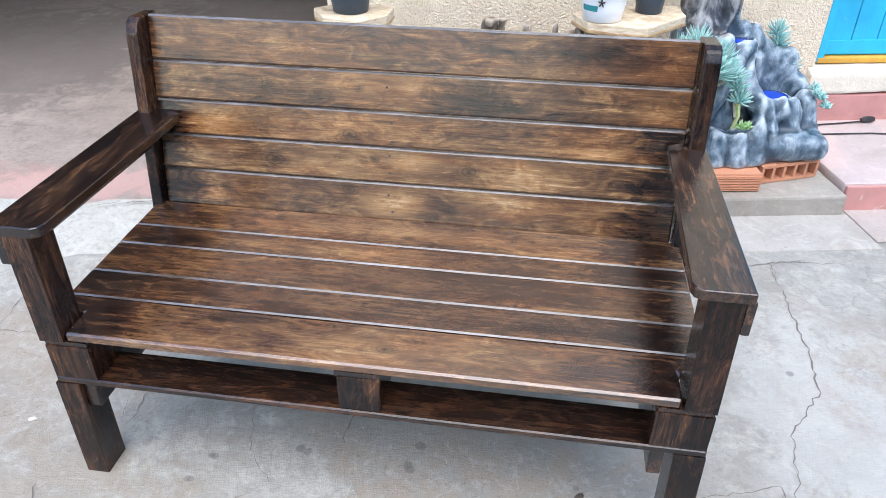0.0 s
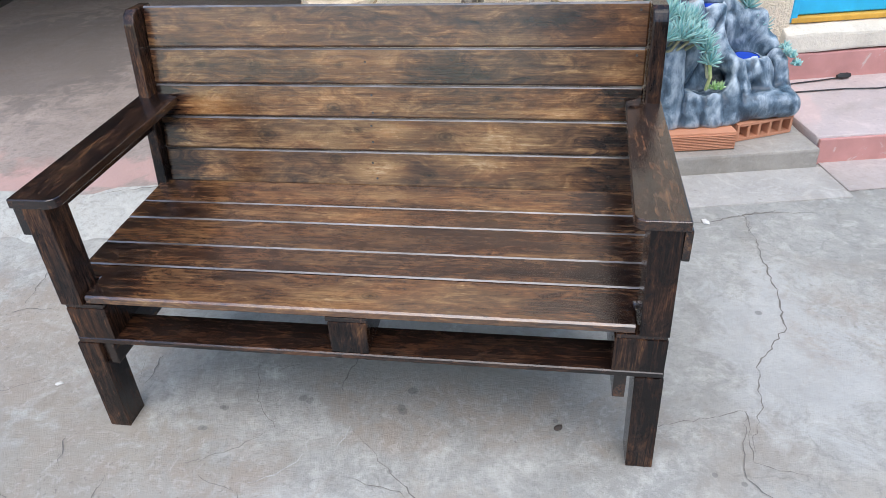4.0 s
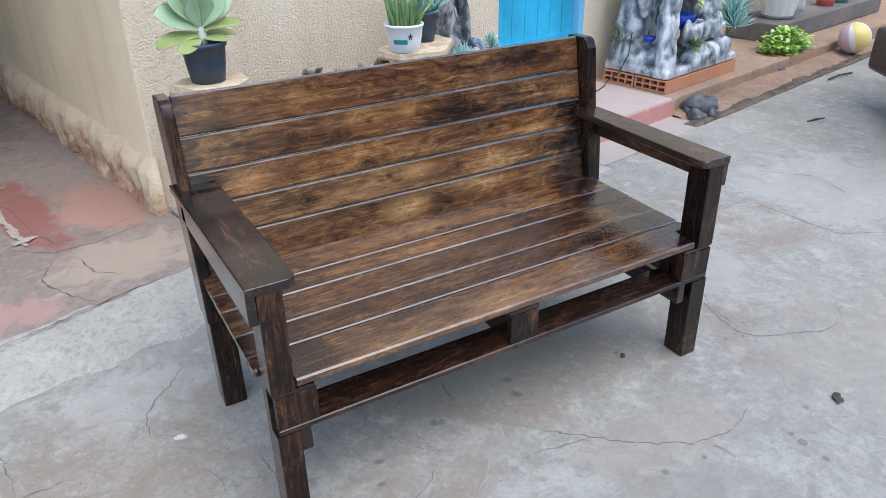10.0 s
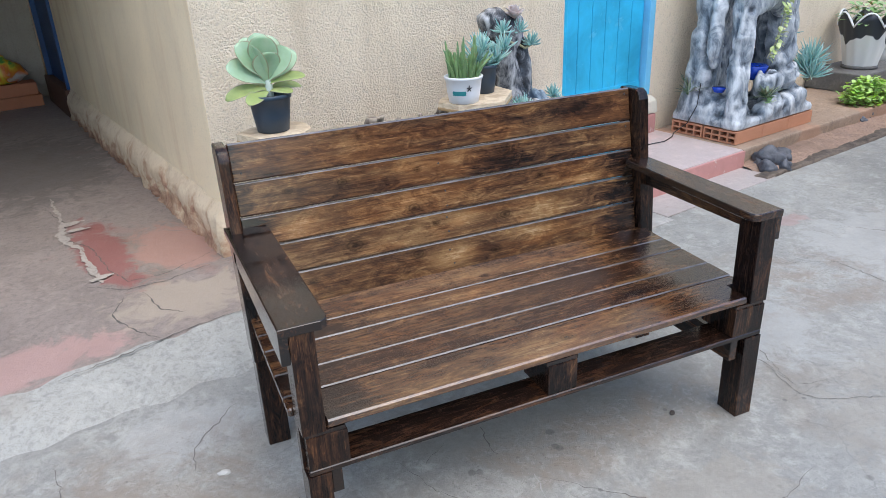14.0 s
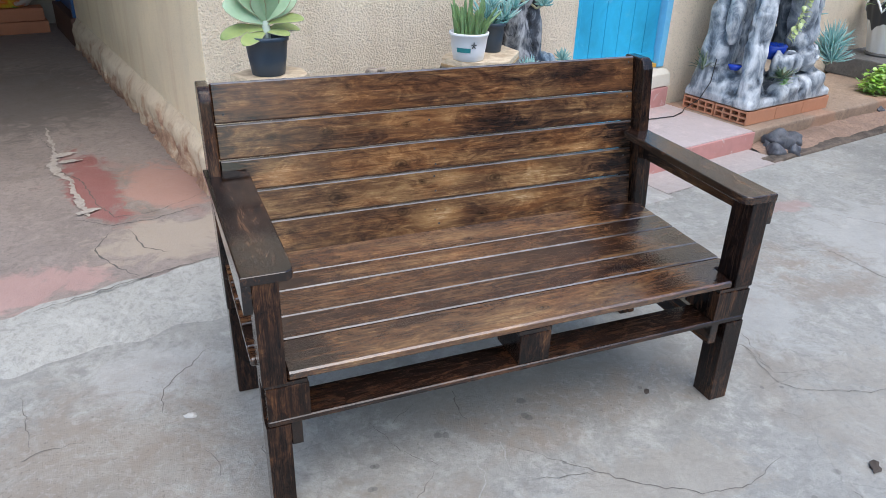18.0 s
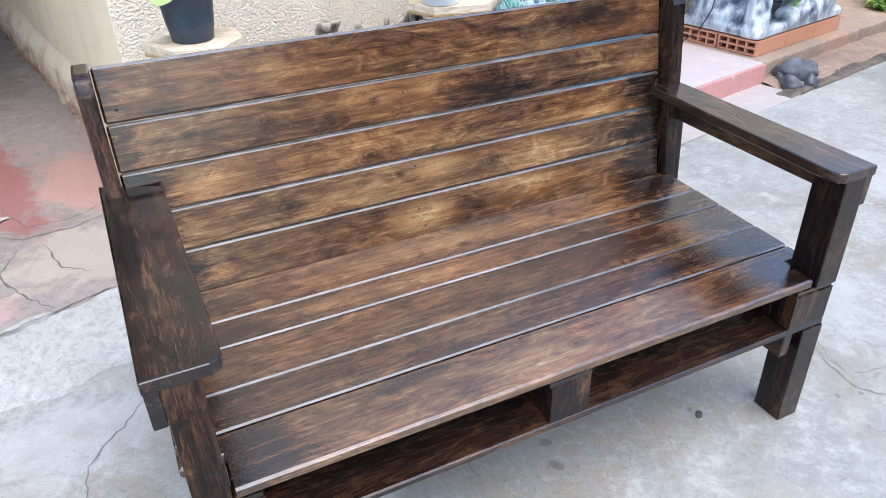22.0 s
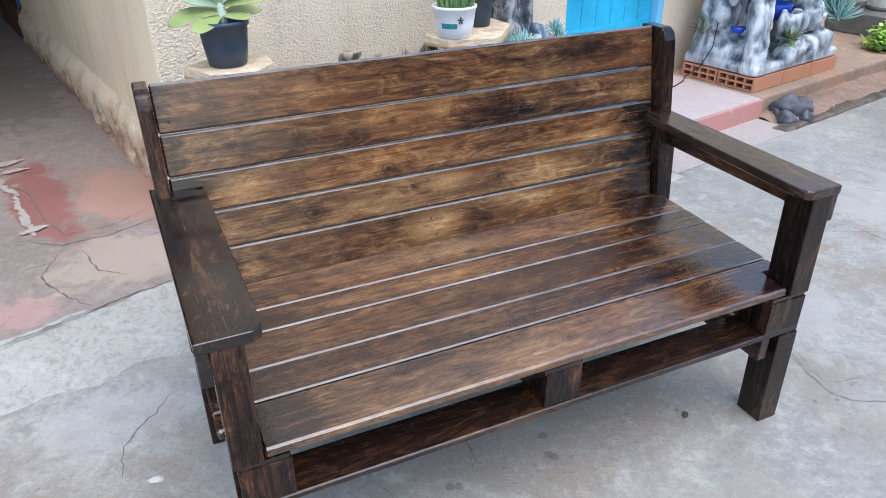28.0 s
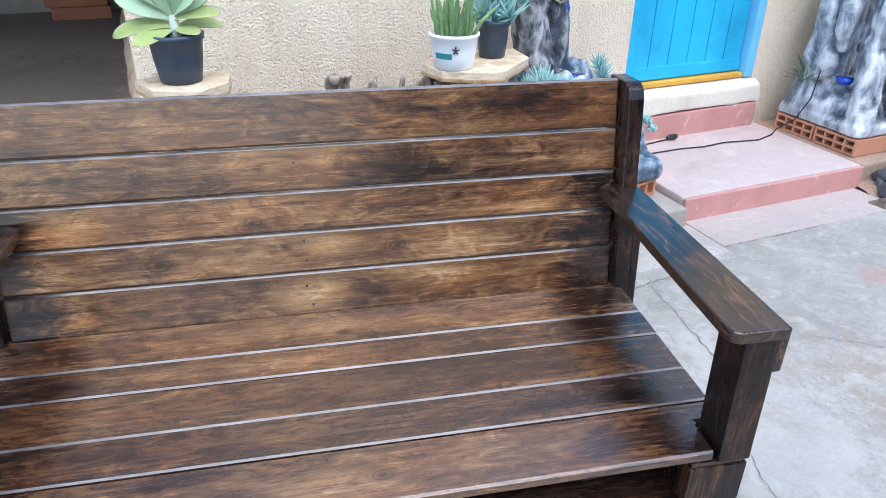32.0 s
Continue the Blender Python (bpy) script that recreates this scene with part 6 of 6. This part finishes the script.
part("plug", tube([hs(2.45, -0.039, 0.131), hs(2.47, -0.037, 0.133), hs(2.50, -0.036, 0.133), hs(2.515, -0.036, 0.133)], [0.009, 0.015, 0.015, 0.010], 8), CABLE, c)

# ---------------------------------------------------------------- flower bed beyond the landing
def bed_height(u, v):
    edge = min(1.0, max(0.0, (u - 3.10) / 0.10), max(0.0, (v + 0.885) / 0.05))
    return -0.03 * (1 - edge) + 0.012 + 0.03 * (v + 0.90) / 0.25 + 0.016 * noise.noise((u * 7, v * 9, 0)) + 0.008 * noise.noise((u * 25, v * 25, 3))


thing("soil_bed", "reddish soil bed along the platform", "soil", HM, bm=grid_sheet(3.10, 6.2, -0.885, -0.648, 90, 9, bed_height), mat=DIRT, kind="structure", smooth=True)


def beam_field(p):
    d = sd_box(p, (4.5, -0.850, -0.004), (1.5, 0.05, 0.020), 0.008)
    return d + 0.006 * L1(p[..., 0] * 7, p[..., 1] * 24, p[..., 2] * 24) + 0.006 * L2(p[..., 0] * 14, p[..., 1] * 50, p[..., 2] * 50)


thing("timber", "rotten dark timber edging the soil bed", "timber", HM, bm=field_mesh(beam_field, (2.9, -0.96, -0.03), (6.1, -0.76, 0.09), 0.016), mat=BEAM, smooth=True)


def stone(u, v, z, size, seed):
    bm = bmesh.new()
    bmesh.ops.create_icosphere(bm, subdivisions=3, radius=1)
    for q in bm.verts:
        k = 1 + 0.45 * noise.noise(q.co * 1.3 + Vector((seed * 3.7, 0, 0))) + 0.10 * noise.noise(q.co * 4 + Vector((0, seed, 0))) + 0.04 * noise.noise(q.co * 11)
        q.co = Vector((q.co.x * size, q.co.y * size * 0.8, max(q.co.z, -0.55) * size * 0.75)) * k
    thing("stone", "dark grey field stone beside the landing", "stone", HM @ pose(u, v, z + size * 0.4, 0, 0, seed * 70), "stones beside the landing", bm=bm, mat=STONE, smooth=True)


for i, (u, v, z, sz) in enumerate(((3.16, -0.80, 0.0, 0.062), (3.25, -0.75, 0.03, 0.085), (3.27, -0.85, 0.0, 0.055), (3.39, -0.75, 0.02, 0.066), (3.20, -0.72, 0.02, 0.04), (3.31, -0.82, 0.015, 0.035), (4.75, -0.60, 0.03, 0.055), (4.62, -0.66, 0.03, 0.035))):
    stone(u, v, z, sz, i + 1)


def bush():
    p = thing("bush", "low bright yellow-green leafy bush", "bush", HM @ Matrix.Translation((4.95, -0.50, 0.02)))
    r = rng(21)
    bm, tw = bmesh.new(), bmesh.new()
    for i in range(110):
        a, d = r.uniform(0, 6.28), 0.27 * math.sqrt(r.random())
        top = Vector((d * math.cos(a), d * 0.55 * math.sin(a), 0.13 + 0.15 * (1 - d / 0.27) + r.uniform(-0.03, 0.04)))
        tube([(top.x * 0.3, top.y * 0.3, 0), top * 0.6, top], [0.004, 0.003, 0.0015], 4, tw)
        for k in range(9):
            c = top + Vector((r.uniform(-0.035, 0.035), r.uniform(-0.035, 0.035), r.uniform(-0.05, 0.015)))
            paddle_leaf(bm, c, r.uniform(0, 360), r.uniform(-0.2, 0.9), r.uniform(0.036, 0.052), 0.014, 0.15, 0.2, 0.001, blunt=True)
    part("twigs", tw, DRYGREEN, p)
    part("leaves", bm, BUSHLEAF, p)


bush()


def ball_thing():
    n = Nodes("beach_ball_vinyl")
    ang = n.node("TexGradient")
    ang.gradient_type = "RADIAL"
    n.link(n.coords(kind="Object"), ang.inputs[0])
    ramp_out = n.ramp(ang.outputs["Fac"], (0.0, (0.62, 0.45, 0.52)), (0.44, (0.75, 0.74, 0.72)), (0.5, (0.76, 0.60, 0.22)), (0.68, (0.75, 0.74, 0.72)), (0.84, (0.62, 0.45, 0.52)))
    n.t.nodes[-1].color_ramp.interpolation = "CONSTANT"
    n.colour(ramp_out).value(Roughness=0.35)
    bm = bmesh.new()
    bmesh.ops.create_uvsphere(bm, u_segments=40, v_segments=24, radius=0.125)
    thing("ball", "pink, white and yellow ball beside the bush", "ball", HM @ pose(5.60, -0.79, 0.160, 20, 0, 203), bm=bm, mat=n.m, smooth=True)


ball_thing()

# dark block with pots
thing("step_block", "dark grey concrete block against the wall", "block", HM, bm=box(5.12, 7.3, -0.37, 0.10, 0.115, 0.27, 0.012, rough=0.004, cuts=3), mat=BLOCKM)


def scalloped_pot():
    p = thing("potted_plant", "black and white scalloped pot with leafy plant", "plant", HM @ Matrix.Translation((5.45, -0.17, 0.27)))
    n = Nodes("drip_painted_pot")
    v = n.coords(kind="Object")
    sep = n.node("SeparateXYZ")
    n.link(v, sep.inputs[0])
    h = n.calc("ADD", sep.outputs[2], n.calc("MULTIPLY", n.noise(n.coords((1, 1, 0.1), "Object"), 10, 1), 0.30))
    n.colour(n.ramp(n.calc("SUBTRACT", h, 0.145), (0.245, (0.70, 0.70, 0.68)), (0.255, (0.03, 0.035, 0.045)))).value(Roughness=0.45)
    bm = lathe([(0.125, 0), (0.13, 0.02), (0.135, 0.05), (0.165, 0.2), (0.205, 0.36), (0.218, 0.40), (0.200, 0.40), (0.185, 0.34)], 72)
    for q in bm.verts:
        a = math.atan2(q.co.y, q.co.x)
        if q.co.z > 0.3:
            q.co.z += 0.11 * (abs(math.sin(a * 3)) - 0.5) * (q.co.z - 0.3) / 0.1
        q.co.x *= 1 + 0.02 * math.sin(a * 12)
        q.co.y *= 1 + 0.02 * math.sin(a * 12)
    part("pot", bm, n.m, p, "white pot with black dripped rim", smooth=True)
    ring = [(0.214 * math.cos(k * math.tau / 90), 0.214 * math.sin(k * math.tau / 90), 0.402 + 0.11 * (abs(math.sin(k * math.tau / 90 * 3)) - 0.5)) for k in range(91)]
    part("foot", lathe([(0.13, 0.0), (0.138, 0.004), (0.139, 0.028), (0.12, 0.03)], 36), BLOCKM, p, "dark grey foot ring", smooth=True)
    part("rim", tube(ring, 0.008, 6), POTWHITE, p, "white scalloped rim line", smooth=True)
    part("soil", lathe([(0.15, 0.33), (0.18, 0.335), (0.001, 0.35)], 24), SOIL, p)
    r = rng(3)
    bm = bmesh.new()
    for i in range(90):
        a, d = r.uniform(0, 6.28), r.uniform(0.02, 0.2)
        paddle_leaf(bm, (d * math.cos(a), d * math.sin(a), 0.36 + r.uniform(0, 0.22) * (1 - d * 2.5)), math.degrees(a) + r.uniform(-50, 50), r.uniform(0, 0.9), 0.09, 0.022, 0.1, 0.4, 0.0015)
    part("leaves", bm, leafs, p)


scalloped_pot()


def small_tin(u, v, col, name, label):
    p = thing("potted_plant", label, "plant", HM @ Matrix.Translation((u, v, 0.27)))
    part("tin", pot_bm(0.075, 0.085, 0.15), plain(name, col, 0.35), p, smooth=True)
    part("soil", lathe([(0.06, 0.12), (0.07, 0.124), (0.001, 0.13)], 16), SOIL, p)
    r = rng(int(u * 100))
    bm = bmesh.new()
    for i in range(40):
        paddle_leaf(bm, (r.uniform(-0.04, 0.04), r.uniform(-0.04, 0.04), 0.13), i * 137.5, r.uniform(0.3, 1.3), 0.10, 0.014, 0.1, 0.3, 0.0015)
    part("leaves", bm, DARKLEAF, p)


small_tin(6.35, -0.2, (0.55, 0.10, 0.08), "red_tin", "green plant in a red and white tin")
small_tin(6.62, -0.22, (0.10, 0.28, 0.26), "green_tin", "green plant in a dull green tin")
small_tin(5.9, -0.12, (0.62, 0.62, 0.60), "white_tin", "green plant in a white pot")


# ---------------------------------------------------------------- parked car at the yard's edge
def car():
    ax = Vector((-0.717, -0.697, 0))
    m = HM @ Matrix.Translation((4.29, -1.38, 0)) @ Matrix.Rotation(math.atan2(-0.697, -0.717), 4, "Z")
    # x runs along the car's tail, y away along its length
    c = thing("car", "black parked car, only its corner in view", "car", m)
    outline = [(0.10, 0.30), (0.02, 0.42), (0.0, 0.62), (0.05, 0.95), (0.40, 1.02), (1.0, 1.42), (2.6, 1.44), (3.2, 1.0), (4.0, 0.86), (4.15, 0.55), (4.08, 0.30)]
    bm = prism(outline, "x", 0.0, 1.62, 0.09, 4)
    part("body", bm, CARPAINT, c, smooth=False)
    part("bumper", box(0.03, 1.59, -0.05, 0.10, 0.24, 0.52, 0.05, 4), CARPAINT, c, "black plastic bumper")
    part("rear_window", prism([(0.52, 1.08), (0.98, 1.38), (0.96, 1.385), (0.50, 1.085)], "x", 0.2, 1.42, 0), GLASS, c)
    for x in (-0.002, 1.46):
        for y in (0.75, 3.3):
            w = lathe([(0.17, 0.0), (0.29, 0.01), (0.31, 0.04), (0.31, 0.14), (0.29, 0.165), (0.17, 0.165)], 28)
            t = part("wheel", w, RUBBER, c, m=pose(x, y, 0.31, 0, 90, 0))
            part("rim", lathe([(0.165, 0.02), (0.16, 0.15), (0.05, 0.155)], 20), STONE, t)


car()

# ---------------------------------------------------------------- passage
d = thing("door_2", "deep blue painted door in the passage wall", "door", HM, kind="structure")
part("leaf", box(0.02, 0.06, 3.80, 4.75, 0.33, 2.25, 0.004), DEEPBLUE, d)
part("frame", box(-0.02, 0.09, 3.755, 3.797, 0.33, 2.28, 0.004), DEEPBLUE, d)
part("frame", box(-0.02, 0.09, 4.753, 4.80, 0.33, 2.28, 0.004), DEEPBLUE, d)
DARKSTEP = stucco("dark_red_step", (0.14, 0.07, 0.05), (0.08, 0.05, 0.04), 0.3, 0.5)
thing("doorstep", "dark red doorstep in the passage", "doorstep", HM, bm=box(-0.045, 0.24, 3.74, 4.85, 0.05, 0.328, 0.012), mat=DARKSTEP, kind="structure")
BRICKRED = stucco("orange_brick", (0.50, 0.20, 0.11), (0.36, 0.14, 0.08), 0.35, 1.2)
for i, (u0, u1, v0, z0, z1) in enumerate(((-0.62, -0.13, 4.60, 0.082, 0.188), (-0.66, -0.15, 4.63, 0.189, 0.30))):
    thing("brick", "large orange clay brick stacked in the passage", "brick", HM, "bricks in the passage", bm=box(u0, u1, v0, v0 + 0.22, z0, z1, 0.006), mat=BRICKRED)


def bag():
    n = Nodes("printed_plastic_sack")
    v = n.coords(kind="World")
    f = n.noise(v, 7, 2, 0.5, 0.6)
    n.colour(n.ramp(f, (0.36, (0.10, 0.32, 0.06)), (0.44, (0.62, 0.50, 0.04)), (0.56, (0.66, 0.16, 0.02)), (0.66, (0.6, 0.55, 0.5)))).value(Roughness=0.35)

    def field(p):
        q = soft_min([sd_ball(p, (-0.42, 4.74, 0.40), (0.24, 0.10, 0.11)), sd_ball(p, (-0.50, 4.75, 0.47), (0.18, 0.09, 0.12))], 0.05)
        q = q + 0.02 * L1(p[..., 0] * 16, p[..., 1] * 16, p[..., 2] * 16)
        return np.maximum(q, 0.302 - p[..., 2])

    thing("sack", "crumpled yellow, orange and green plastic sack", "sack", HM, bm=field_mesh(field, (-0.75, 4.58, 0.28), (-0.12, 4.92, 0.64), 0.018), mat=n.m, smooth=True)


bag()

# ---------------------------------------------------------------- added unseen walls that darken reflections; the yard opens to the south-west
YARDWALL = stucco("plain_yard_wall", (0.26, 0.23, 0.19), (0.18, 0.155, 0.125), 0.4, 0.5)
thing("wall_south", "added unseen wall that blocks low sky light", "wall", bm=box(0.7, 13, -6.2, -6.0, 0, 3.0, 0.01), mat=YARDWALL, kind="structure")
thing("wall_east", "added unseen wall that blocks low sky light", "wall", bm=box(13.004, 13.2, -6.2, 8, 0, 3.0, 0.01), mat=YARDWALL, kind="structure")
